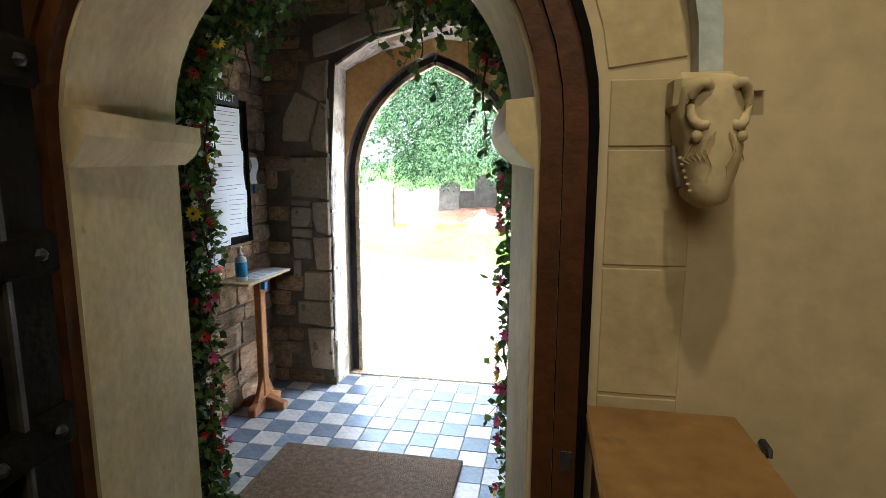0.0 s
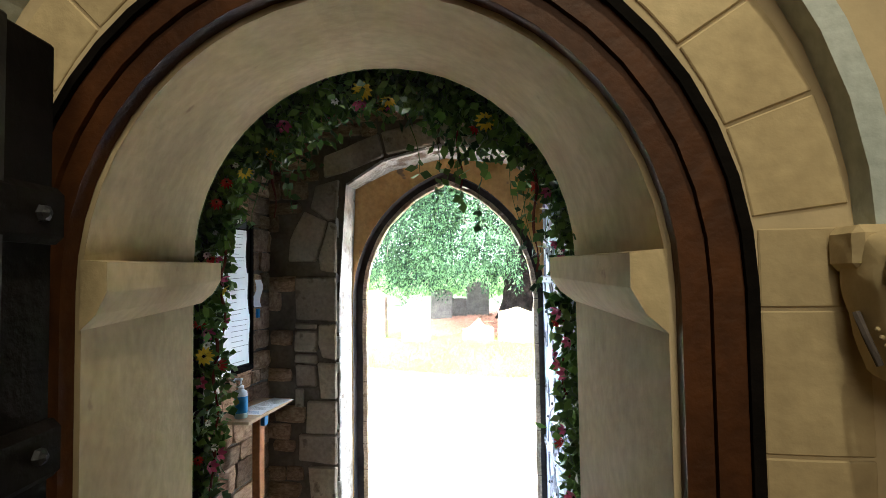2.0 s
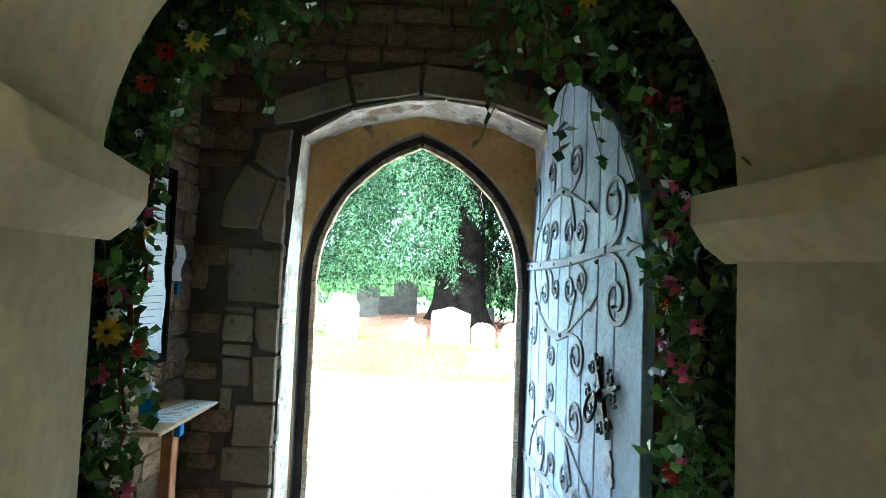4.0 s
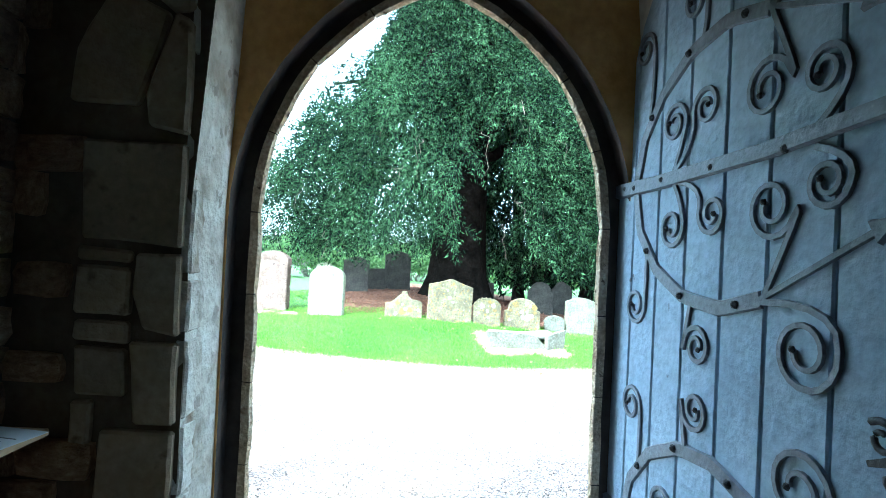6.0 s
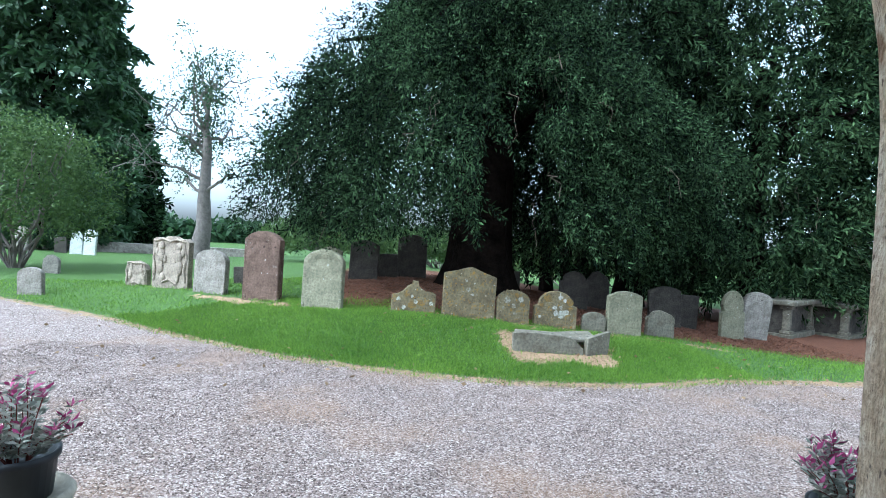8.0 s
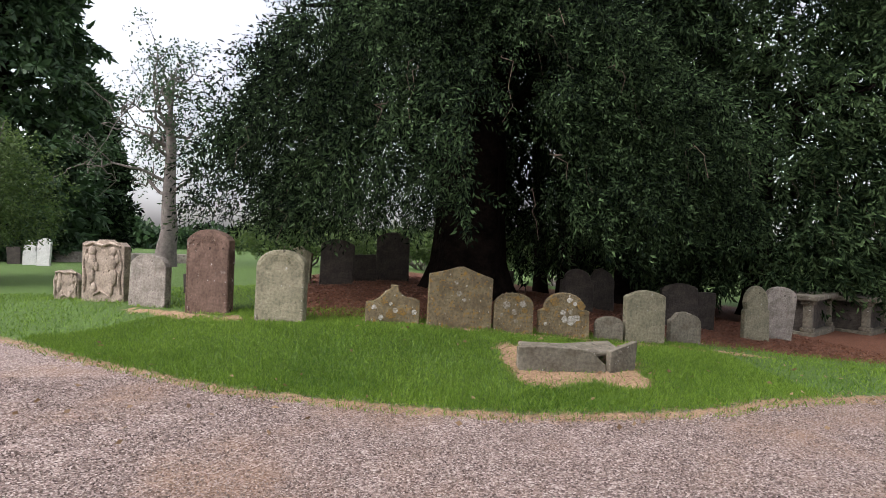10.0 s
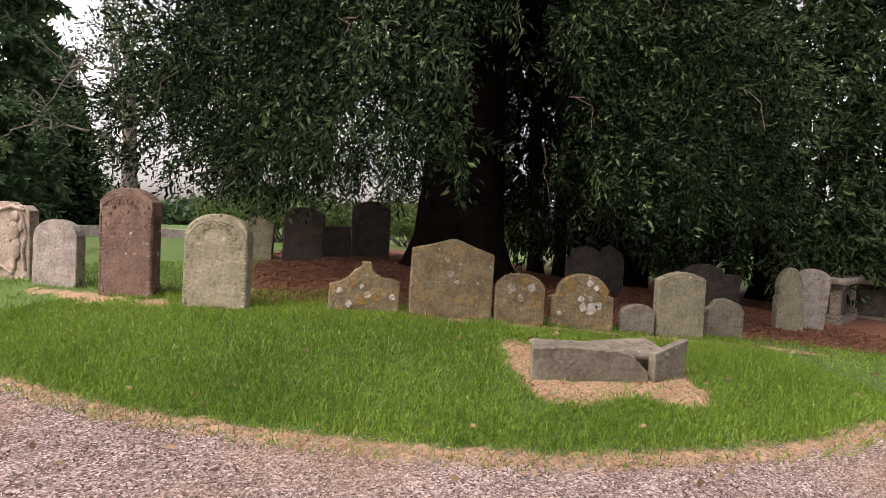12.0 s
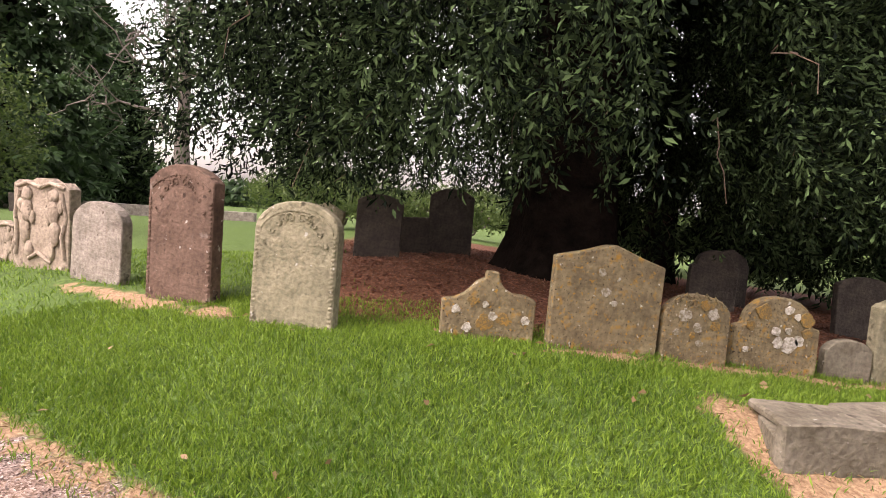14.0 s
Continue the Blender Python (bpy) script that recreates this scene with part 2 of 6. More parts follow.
def part(name, bm, material, parent=None, label="", smooth=False, m=None):
    me = bpy.data.meshes.new(name)
    bm.normal_update()
    bm.to_mesh(me)
    bm.free()
    if material:
        me.materials.append(material)
    if smooth:
        me.shade_smooth()
    ob = new(name, me)
    if m is not None:
        ob.matrix_world = m
    if parent is not None:
        ob.parent = parent
    if label:
        ob["label"] = label
    return ob


def thing(name, m, label, category, group=""):
    ob = new(name)
    ob.empty_display_size = 0.1
    ob.matrix_world = m
    return tagged(ob, label, category, group)


def box(bm, x0, x1, y0, y1, z0, z1, bev=0.0):
    vs = [bm.verts.new((x, y, z)) for x in (x0, x1) for y in (y0, y1) for z in (z0, z1)]
    f = [(0, 1, 3, 2), (4, 6, 7, 5), (0, 4, 5, 1), (2, 3, 7, 6), (0, 2, 6, 4), (1, 5, 7, 3)]
    fs = [bm.faces.new([vs[i] for i in q]) for q in f]
    if bev:
        bmesh.ops.bevel(bm, geom=list({e for q in fs for e in q.edges}), offset=bev, segments=1, affect="EDGES")
    return vs


def bbox(*a, bev=0.0):
    bm = bmesh.new()
    box(bm, *a, bev=bev)
    return bm


def prism(outline, y0, y1, bev=0.0, seg=1):
    """A slab with its outline in x and z, between y0 and y1."""
    bm = bmesh.new()
    a = [bm.verts.new((x, y0, z)) for x, z in outline]
    f = bm.faces.new(a)
    r = bmesh.ops.extrude_face_region(bm, geom=[f])
    for v in r["geom"]:
        if isinstance(v, bmesh.types.BMVert):
            v.co.y = y1
    bmesh.ops.recalc_face_normals(bm, faces=bm.faces)
    if bev:
        es = [e for e in bm.edges if len(e.link_faces) == 2 and e.calc_face_angle(0) > 1.0]
        bmesh.ops.bevel(bm, geom=es, offset=bev, segments=seg, affect="EDGES", clamp_overlap=True)
    return bm


def lathe(profile, n=24, close=True):
    bm = bmesh.new()
    rings = []
    for r, z in profile:
        rings.append([bm.verts.new((r * math.cos(2 * math.pi * i / n), r * math.sin(2 * math.pi * i / n), z)) for i in range(n)])
    for a, b in zip(rings, rings[1:]):
        for i in range(n):
            bm.faces.new((a[i], a[(i + 1) % n], b[(i + 1) % n], b[i]))
    if close:
        bm.faces.new(rings[0][::-1])
        bm.faces.new(rings[-1])
    return bm


def tube(bm, pts, r0, r1=None, n=6):
    r1 = r0 if r1 is None else r1
    pts = [Vector(p) for p in pts]
    prev = None
    for i, p in enumerate(pts):
        d = (pts[min(i + 1, len(pts) - 1)] - pts[max(i - 1, 0)]).normalized()
        a = d.orthogonal().normalized() if abs(d.z) > 0.95 else d.cross(Vector((0, 0, 1))).normalized()
        b = d.cross(a)
        r = r0 + (r1 - r0) * i / max(1, len(pts) - 1)
        ring = [bm.verts.new(p + r * (math.cos(2 * math.pi * k / n) * a + math.sin(2 * math.pi * k / n) * b)) for k in range(n)]
        if prev:
            for k in range(n):
                bm.faces.new((prev[k], prev[(k + 1) % n], ring[(k + 1) % n], ring[k]))
        prev = ring


def arch(c, h, spring, z0=0.0, n=20, rise=None):
    """Outline points of a round-headed opening, from the left foot over the top to the right foot."""
    rise = h if rise is None else rise
    pts = [(c - h, z0)]
    for i in range(n + 1):
        a = math.pi * (1 - i / n)
        pts.append((c + h * math.cos(a), spring + rise * math.sin(a)))
    pts.append((c + h, z0))
    return pts


def pointed(c, h, spring, k, z0=0.0, n=12):
    """A two-centred pointed opening: k is how far each centre lies past the middle, as a share of h."""
    R = h * (1 + k)
    top = math.acos(k / (1 + k))
    left = [(c + k * h - R * math.cos(top * i / n), spring + R * math.sin(top * i / n)) for i in range(n + 1)]
    right = [(2 * c - x, z) for x, z in left[::-1]][1:]
    return [(c - h, z0)] + left + right + [(c + h, z0)]


def wall_with_hole(name, outline, x0, x1, z1, y0, y1, material, m, outline2=None, reveal=None, kind="structure"):
    """A wall from x0 to x1 and z1 high, with an opening lofted from one outline at y0 to another at y1."""
    o1 = outline
    o2 = outline2 or outline
    n = len(o1)
    verts, faces, mats = [], [], []
    def border(o):
        pts = []
        for i, (x, z) in enumerate(o):
            s = i / (n - 1)
            if s < 0.3:
                pts.append((x0, s / 0.3 * z1))
            elif s < 0.7:
                pts.append((x0 + (x1 - x0) * (s - 0.3) / 0.4, z1))
            else:
                pts.append((x1, z1 * (1 - s) / 0.3))
        pts[0], pts[-1] = (x0, 0), (x1, 0)
        i3 = min(range(n), key=lambda i: abs(i / (n - 1) - 0.3))
        i7 = n - 1 - i3
        pts[i3], pts[i7] = (x0, z1), (x1, z1)
        return pts
    b1, b2 = border(o1), border(o2)
    for o, y in ((o1, y0), (b1, y0), (o2, y1), (b2, y1)):
        verts += [(x, y, z) for x, z in o]
    for i in range(n - 1):
        a, b, c, d = i, n + i, 2 * n + i, 3 * n + i
        faces.append((a, b, b + 1, a + 1)); mats.append(0)
        faces.append((c, c + 1, d + 1, d)); mats.append(0)
        faces.append((a, a + 1, c + 1, c)); mats.append(1)
        faces.append((b, d, d + 1, b + 1)); mats.append(0)
    ob = mesh(name, verts, faces, material, m=m, kind=kind)
    ob.data.materials.append(reveal or material)
    ob.data.polygons.foreach_set("material_index", mats)
    bm = bmesh.new()
    bm.from_mesh(ob.data)
    bmesh.ops.recalc_face_normals(bm, faces=bm.faces)
    bm.to_mesh(ob.data)
    bm.free()
    return ob


def band(o1, o2, y0, y1):
    """A solid band between two outlines of the same count, from y0 to y1."""
    n = len(o1)
    verts = [(x, y0, z) for x, z in o1] + [(x, y0, z) for x, z in o2] + [(x, y1, z) for x, z in o1] + [(x, y1, z) for x, z in o2]
    faces = []
    for i in range(n - 1):
        a, b, c, d = i, n + i, 2 * n + i, 3 * n + i
        faces += [(a, a + 1, b + 1, b), (c, d, d + 1, c + 1), (a, c, c + 1, a + 1), (b, b + 1, d + 1, d)]
    faces += [(0, n, 3 * n, 2 * n), (n - 1, 3 * n - 1, 4 * n - 1, 2 * n - 1)]
    return verts, faces


def leaves(name, centres, dirs, length, width, material, parent=None, kind="", label="", bend=0.25, rng=None):
    """Many small leaves as one mesh: a folded diamond of four corners each, at centres along dirs (arrays n x 3)."""
    n = len(centres)
    rng = rng or np.random.default_rng(1)
    d = dirs / np.linalg.norm(dirs, axis=1, keepdims=True)
    r = rng.normal(size=(n, 3))
    s = np.cross(d, r)
    s /= np.linalg.norm(s, axis=1, keepdims=True) + 1e-9
    up = np.cross(d, s)
    L = (length * rng.uniform(0.6, 1.3, n))[:, None]
    W = (width * rng.uniform(0.7, 1.2, n))[:, None]
    v = np.empty((n, 4, 3))
    v[:, 0] = centres
    v[:, 1] = centres + d * L * 0.5 + s * W * 0.5
    v[:, 2] = centres + d * L + up * L * bend
    v[:, 3] = centres + d * L * 0.5 - s * W * 0.5
    me = bpy.data.meshes.new(name)
    me.vertices.add(4 * n)
    me.vertices.foreach_set("co", v.reshape(-1))
    me.loops.add(4 * n)
    me.loops.foreach_set("vertex_index", np.arange(4 * n, dtype=np.int32))
    me.polygons.add(n)
    me.polygons.foreach_set("loop_start", np.arange(0, 4 * n, 4, dtype=np.int32))
    me.update(calc_edges=True)
    me.materials.append(material)
    ob = new(name, me)
    if parent is not None:
        ob.parent = parent
    return tagged(ob, label, "", "", kind)

# ---------------------------------------------------------------- ground
XE = [-60, -14, -6, -3.48, -2.58, -1.65, -1.0, -0.5, -0.05, 0.67, 1.4, 2.3, 2.9, 3.45, 4.4, 5.4, 9, 20, 60]
YE = [30, 17.5, 12.65, 11.0, 10.28, 9.63, 9.2, 8.98, 8.8, 8.56, 8.4, 8.42, 8.5, 8.72, 8.83, 8.9, 9.8, 12.5, 22]
XB = [-40, -14, -5, -3.7, -2, -1.1, 0.1, 0.75, 1.45, 2.0, 2.8, 3.75, 4.45, 6.5, 8, 12, 40]
ZB = [-0.1, 0.0, 0.15, 0.25, 0.27, 0.32, 0.345, 0.33, 0.29, 0.24, 0.17, 0.09, 0.03, -0.2, -0.33, -0.5, -0.6]


def ground_z(x, y):
    ye = np.interp(x, XE, YE)
    k = np.clip((y - ye) / 1.6, 0, 1)
    k = (k * k * (3 - 2 * k)) ** 1.8
    z0 = np.where(x > 3, np.maximum(0.01 - 0.02 * (x - 3), -0.2), 0.01)
    z = z0 + (np.interp(x, XB, ZB) - z0) * k
    z = z + 0.18 * np.clip((y - 10.9) / 1.6, 0, 1) * np.exp(-((x - 0.8) / 3.2) ** 2 - (np.maximum(y - 14, 0) / 4) ** 2)
    far = np.clip((y - 22) / 40, 0, 1)
    z = z - far * 1.2
    return z


def gz(x, y):
    return float(ground_z(np.float64(x), np.float64(y)))


def axis(parts):
    return np.unique(np.round(np.concatenate([np.arange(a, b, s) for a, b, s in parts]), 4))


gx = axis([(-900, -60, 60), (-60, -12, 3), (-12, 12, 0.12), (12, 60, 3), (60, 901, 60)])
gy = axis([(-300, -4, 37), (-4, 4.1, 0.5), (4.1, 16, 0.12), (16, 60, 2), (60, 1501, 90)])
X, Y = np.meshgrid(gx, gy)
rng0 = np.random.default_rng(3)
Z = ground_z(X, Y) + np.where((np.abs(X) < 12) & (Y > 4.6) & (Y < 16), rng0.normal(0, 0.005, X.shape), 0)
Z = np.where(Y < 4.1, np.minimum(Z, -0.05), Z)
nx, ny = len(gx), len(gy)
gf = [(j * nx + i, j * nx + i + 1, (j + 1) * nx + i + 1, (j + 1) * nx + i) for j in range(ny - 1) for i in range(nx - 1)]


def ground_material():
    m = bpy.data.materials.new("gravel_grass_and_litter")
    m.use_nodes = True
    t = m.node_tree
    b = t.nodes["Principled BSDF"]
    b.inputs["Roughness"].default_value = 0.95
    b.inputs["Specular IOR Level"].default_value = 0.2
    co = t.nodes.new("ShaderNodeTexCoord")

    def noise_node(scale, detail=5.0):
        n = t.nodes.new("ShaderNodeTexNoise")
        n.inputs["Scale"].default_value = scale
        n.inputs["Detail"].default_value = detail
        t.links.new(co.outputs["Object"], n.inputs["Vector"])
        return n.outputs["Fac"]

    def ramp(src, stops):
        r = t.nodes.new("ShaderNodeValToRGB")
        els = r.color_ramp.elements
        while len(els) < len(stops):
            els.new(0.5)
        for e, (p, c) in zip(els, stops):
            e.position, e.color = p, (*c, 1)
        t.links.new(src, r.inputs[0])
        return r.outputs[0]

    def mix(f, a, c):
        x = t.nodes.new("ShaderNodeMix")
        x.data_type = "RGBA"
        t.links.new(f, x.inputs["Factor"])
        t.links.new(a, x.inputs["A"])
        t.links.new(c, x.inputs["B"])
        return x.outputs["Result"]

    vo = t.nodes.new("ShaderNodeTexVoronoi")
    vo.inputs["Scale"].default_value = 105
    t.links.new(co.outputs["Object"], vo.inputs["Vector"])
    sep = t.nodes.new("ShaderNodeSeparateColor")
    t.links.new(vo.outputs["Color"], sep.inputs[0])
    gravel = ramp(sep.outputs[0], [(0.0, (0.05, 0.035, 0.03)), (0.35, (0.19, 0.14, 0.12)), (0.75, (0.32, 0.25, 0.22)), (1.0, (0.52, 0.45, 0.40))])
    brown = ramp(noise_node(60), [(0.3, (0.16, 0.08, 0.04)), (0.7, (0.34, 0.22, 0.13))])
    patch = ramp(noise_node(0.9), [(0.5, (0, 0, 0)), (0.72, (0.55, 0.55, 0.55))])
    gravel = mix(patch, gravel, brown)
    grass = ramp(noise_node(30), [(0.3, (0.045, 0.08, 0.02)), (0.7, (0.10, 0.17, 0.04))])
    dry = ramp(noise_node(50), [(0.3, (0.2, 0.12, 0.07)), (0.7, (0.42, 0.29, 0.18))])
    lit = ramp(noise_node(45), [(0.3, (0.06, 0.025, 0.015)), (0.6, (0.16, 0.07, 0.04)), (0.8, (0.3, 0.16, 0.09))])
    att = t.nodes.new("ShaderNodeAttribute")
    att.attribute_name = "zones"
    zs = t.nodes.new("ShaderNodeSeparateColor")
    t.links.new(att.outputs["Color"], zs.inputs[0])
    nz = noise_node(9)

    def crisp(z):
        a = t.nodes.new("ShaderNodeMath")
        a.operation = "ADD"
        t.links.new(z, a.inputs[0])
        t.links.new(nz, a.inputs[1])
        r = t.nodes.new("ShaderNodeMapRange")
        r.inputs["From Min"].default_value = 0.88
        r.inputs["From Max"].default_value = 1.12
        t.links.new(a.outputs[0], r.inputs["Value"])
        return r.outputs[0]

    col = mix(crisp(zs.outputs[0]), gravel, grass)
    col = mix(crisp(zs.outputs[2]), col, lit)
    col = mix(crisp(zs.outputs[1]), col, dry)
    t.links.new(col, b.inputs["Base Color"])
    bp = t.nodes.new("ShaderNodeBump")
    bp.inputs["Strength"].default_value = 0.6
    bp.inputs["Distance"].default_value = 0.012
    t.links.new(vo.outputs["Distance"], bp.inputs["Height"])
    t.links.new(bp.outputs[0], b.inputs["Normal"])
    return m


ground = mesh("ground", np.stack([X.ravel(), Y.ravel(), Z.ravel()], 1), gf, ground_material(), label="pale gravel forecourt with a grass bank and leaf litter", smooth=True, kind="structure")


def zone_grass(x, y):
    return np.clip((y - np.interp(x, XE, YE)) / 0.35 + 0.5, 0, 1)


def zone_litter(x, y):
    d = np.sqrt(((x - 5.5) / 9.5) ** 2 + ((y - 15.4) / 6.2) ** 2)
    return np.clip((1.12 - d) * 3.5, 0, 1) * np.clip((x + 1.0) / 0.6 + 0.5, 0, 1) * np.clip((y - 10.45 - 0.10 * np.abs(x - 0.9)) * 2.2, 0, 1)


def zone_dry(x, y):
    edge = np.exp(-((y - np.interp(x, XE, YE)) / 0.14) ** 2) * 0.75
    wave = 0.2 * np.sin(9 * x + 4 * y) + 0.12 * np.sin(17 * y - 6 * x)
    tomb = np.clip(1.0 + wave - 4.2 * (np.maximum(np.abs(x - 2.05) - 0.56, 0) + np.maximum(np.abs(y - 9.45) - 0.24, 0)), 0, 1) * (np.abs(x - 2.05) < 1.5)
    row = np.clip(1.05 + wave - 5.0 * (np.maximum(np.abs(x + 2.05) - 0.75, 0) + np.abs(y - (11.22 - 0.62 * (x + 1.72)))), 0, 1)
    right = np.clip(1.05 + wave - 5.0 * np.maximum(np.abs(x - 2.9) - 2.1, 0) - 6.0 * np.abs(y - 10.36 - 0.05 * (x - 1)), 0, 1)
    tomb = np.maximum(np.maximum(tomb, row), right)
    return np.maximum(edge, tomb)


zc = np.stack([zone_grass(X, Y), zone_dry(X, Y), zone_litter(X, Y), np.ones_like(X)], -1).reshape(-1, 4)
ca = ground.data.color_attributes.new("zones", "FLOAT_COLOR", "POINT")
ca.data.foreach_set("color", zc.reshape(-1).astype(np.float32))

# ---------------------------------------------------------------- church wall and inner doorway
NEAR = arch(0.0175, 0.5075, 1.64, 0, 24)
FAR = arch(-0.13, 0.575, 1.70, 0, 24)
wall_with_hole("wall_church", NEAR, -3.2, 3.4, 4.2, 0.0, 0.65, M["plaster"], HOUSE, FAR, M["ashlar"])
mesh("wall_church_north", [(-3.2, -6, 0), (3.4, -6, 0), (3.4, -6, 4.2), (-3.2, -6, 4.2)], [(0, 1, 2, 3)], M["plaster"], m=HOUSE, kind="structure")
for nm, a in (("wall_church_west", (-3.4, -3.2)), ("wall_church_east", (3.4, 3.6))):
    part(nm, bbox(a[0], a[1], -6, 0.65, -0.05, 4.2), M["plaster"], m=HOUSE)["kind"] = "structure"
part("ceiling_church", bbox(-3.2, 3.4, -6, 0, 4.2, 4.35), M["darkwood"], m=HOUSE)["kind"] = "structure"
part("floor_church", bbox(-3.2, 3.4, -6, 0.0, -0.1, -0.002), M["dressed"], m=HOUSE)["kind"] = "structure"

# ---------------------------------------------------------------- porch
U0, U1, V0, V1, V2 = -1.40, 1.35, 0.65, 2.48, 3.15
for nm, a in (("wall_porch_west", (U0 - 0.4, U0)), ("wall_porch_east", (U1, U1 + 0.4))):
    part(nm, bbox(a[0], a[1], V0, V1, -0.05, 3.3), M["mortar"], m=HOUSE)["kind"] = "structure"
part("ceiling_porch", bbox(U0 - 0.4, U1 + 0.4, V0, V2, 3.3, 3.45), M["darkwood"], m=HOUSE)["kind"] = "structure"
part("roof_porch", bbox(U0 - 0.6, U1 + 0.6, V0, V2 + 0.2, 3.46, 3.6), M["dressed"], m=HOUSE)["kind"] = "structure"
floor = part("floor_porch", bbox(U0, U1, 0.0, V2 + 0.02, -0.1, -0.012), M["mortar"], m=HOUSE)
floor["kind"] = "structure"
# wide inner embrasure, then the pointed ring
RC, RH = -0.225, 0.582


def outline_resample(pts, n):
    """n points at even steps along an outline."""
    p = np.array(pts)
    s = np.concatenate([[0], np.cumsum(np.linalg.norm(np.diff(p, axis=0), axis=1))])
    q = np.linspace(0, s[-1], n)
    return [(float(a), float(b)) for a, b in zip(np.interp(q, s, p[:, 0]), np.interp(q, s, p[:, 1]))]


WIDE = [(-0.905, 0), (-0.90, 1.5), (-0.85, 2.25), (-0.60, 2.40), (-0.22, 2.49), (0.18, 2.44), (0.44, 2.33), (0.50, 1.5), (0.50, 0)]
BACK = [(-0.89, 0), (-0.89, 1.5), (-0.856, 2.25), (-0.59, 2.37), (-0.22, 2.44), (0.19, 2.385), (0.42, 2.275), (0.49, 1.5), (0.49, 0)]


def refine(pts, k=6):
    """k steps between each two points of an outline."""
    out = []
    for (a, b), (c, d) in zip(pts, pts[1:]):
        out += [(a + (c - a) * i / k, b + (d - b) * i / k) for i in range(k)]
    return out + [pts[-1]]


WIDEF, WIDEB = refine(WIDE), refine(BACK)
VR = 2.70
wall_with_hole("wall_porch_south_inner", WIDEF, U0 - 0.4, U1 + 0.4, 3.3, V1, VR, M["mortar"], HOUSE, WIDEB, M["whitewash"])
RING_O = outline_resample(pointed(RC, RH + 0.075, 1.47, 0.40, 0), 49)
RING_I = outline_resample(pointed(RC, RH, 1.49, 0.415, 0), 49)
RING_X = outline_resample(pointed(RC, RH + 0.155, 1.49, 0.415, 0), 49)
# rebate and the face behind it coloured dark, as the shade there
wall_with_hole("wall_porch_south_middle", RING_O, U0 - 0.4, U1 + 0.4, 3.3, VR, VR + 0.08, M["ochre"], HOUSE, RING_O, M["shadestone"])
wall_with_hole("wall_porch_south_outer", RING_I, U0 - 0.4, U1 + 0.4, 3.3, VR + 0.08, V2, M["shadestone"], HOUSE, RING_X, M["jamb"])
part("threshold", bbox(-0.93, 0.5, VR, V2 + 0.12, -0.1, 0.012, bev=0.006), M["jamb"], m=HOUSE)["kind"] = "structure"


def moulding(name, o_out, o_in, v0, v1, material, label):
    v, f = band(o_out, o_in, v0, v1)
    return tagged(mesh(name, v, f, material, m=HOUSE), label, "", "", "structure")


# oak frame round the church side of the inner doorway
door_frame = thing("door_frame", HOUSE, "red-brown oak frame round the round-headed church doorway", "door frame")
for nm, a, b, y0, y1, mm in (("outer_moulding", arch(0.0175, 0.610, 1.64, 0, 24), arch(0.0175, 0.558, 1.64, 0, 24), -0.045, -0.002, "redwood"),
                             ("inner_moulding", arch(0.0175, 0.556, 1.64, 0, 24), arch(0.0175, 0.518, 1.64, 0, 24), -0.035, -0.002, "redwood"),
                             ("bead", arch(0.0175, 0.616, 1.64, 0, 24), arch(0.0175, 0.600, 1.64, 0, 24), -0.056, -0.046, "darkwood")):
    v, f = band(a, b, y0, y1)
    mesh(nm, v, f, M[mm], door_frame)
for s in (-1, 1):
    n0, n1 = (-0.49, -0.705) if s < 0 else (0.525, 0.445)
    bm = bmesh.new()
    t = 0.055
    prof = [(0.0, 1.62), (t * 0.6, 1.65), (t, 1.69), (t, 1.745), (0.0, 1.75)]
    a = [bm.verts.new((n0 - s * d, -0.004, z)) for d, z in prof]
    b = [bm.verts.new((n1 - s * d * 1.2, 0.69, z + 0.01)) for d, z in prof]
    for i in range(5):
        j = (i + 1) % 5
        bm.faces.new((a[i], a[j], b[j], b[i]))
    bm.faces.new(a)
    bm.faces.new(b[::-1])
    bmesh.ops.recalc_face_normals(bm, faces=bm.faces)
    part("impost", bm, M["ashlar"], m=HOUSE @ pose(0, 0, -0.05))["kind"] = "structure"

# old dark studded door, opened into the church
RIB = mat("worn_oak_edge", [(0.3, (0.006, 0.005, 0.004)), (0.7, (0.030, 0.027, 0.023))], 8, 0.6, 0.4, 30, spec=0.25)


def studded_door():
    d = thing("church_door", HOUSE @ pose(-0.475, -0.11, 0, 0, 0, -80), "dark oak door with studs and ledges, opened inwards", "door")
    x = 0
    for i in range(7):
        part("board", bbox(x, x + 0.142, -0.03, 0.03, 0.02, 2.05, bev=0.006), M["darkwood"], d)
        x += 0.145
    for i in range(1, 7):
        x = i * 0.145 - 0.0015
        part("moulded_rib", bbox(x - 0.011, x + 0.011, 0.03, 0.058, 0.03, 2.04, bev=0.005), RIB, d, "worn pale-edged oak moulding")
    for z in (0.25, 0.62, 1.0, 1.36, 1.72):
        part("ledge", bbox(0.01, 0.99, 0.031, 0.062, z, z + 0.09, bev=0.012), M["darkwood"], d)
        for i in range(7):
            b = lathe([(0.014, 0), (0.012, 0.008), (0.004, 0.014)], 6)
            part("stud", b, M["black_iron"], d).matrix_basis = pose(0.07 + 0.145 * i, 0.062, z + 0.045, -90)
    return d


studded_door()

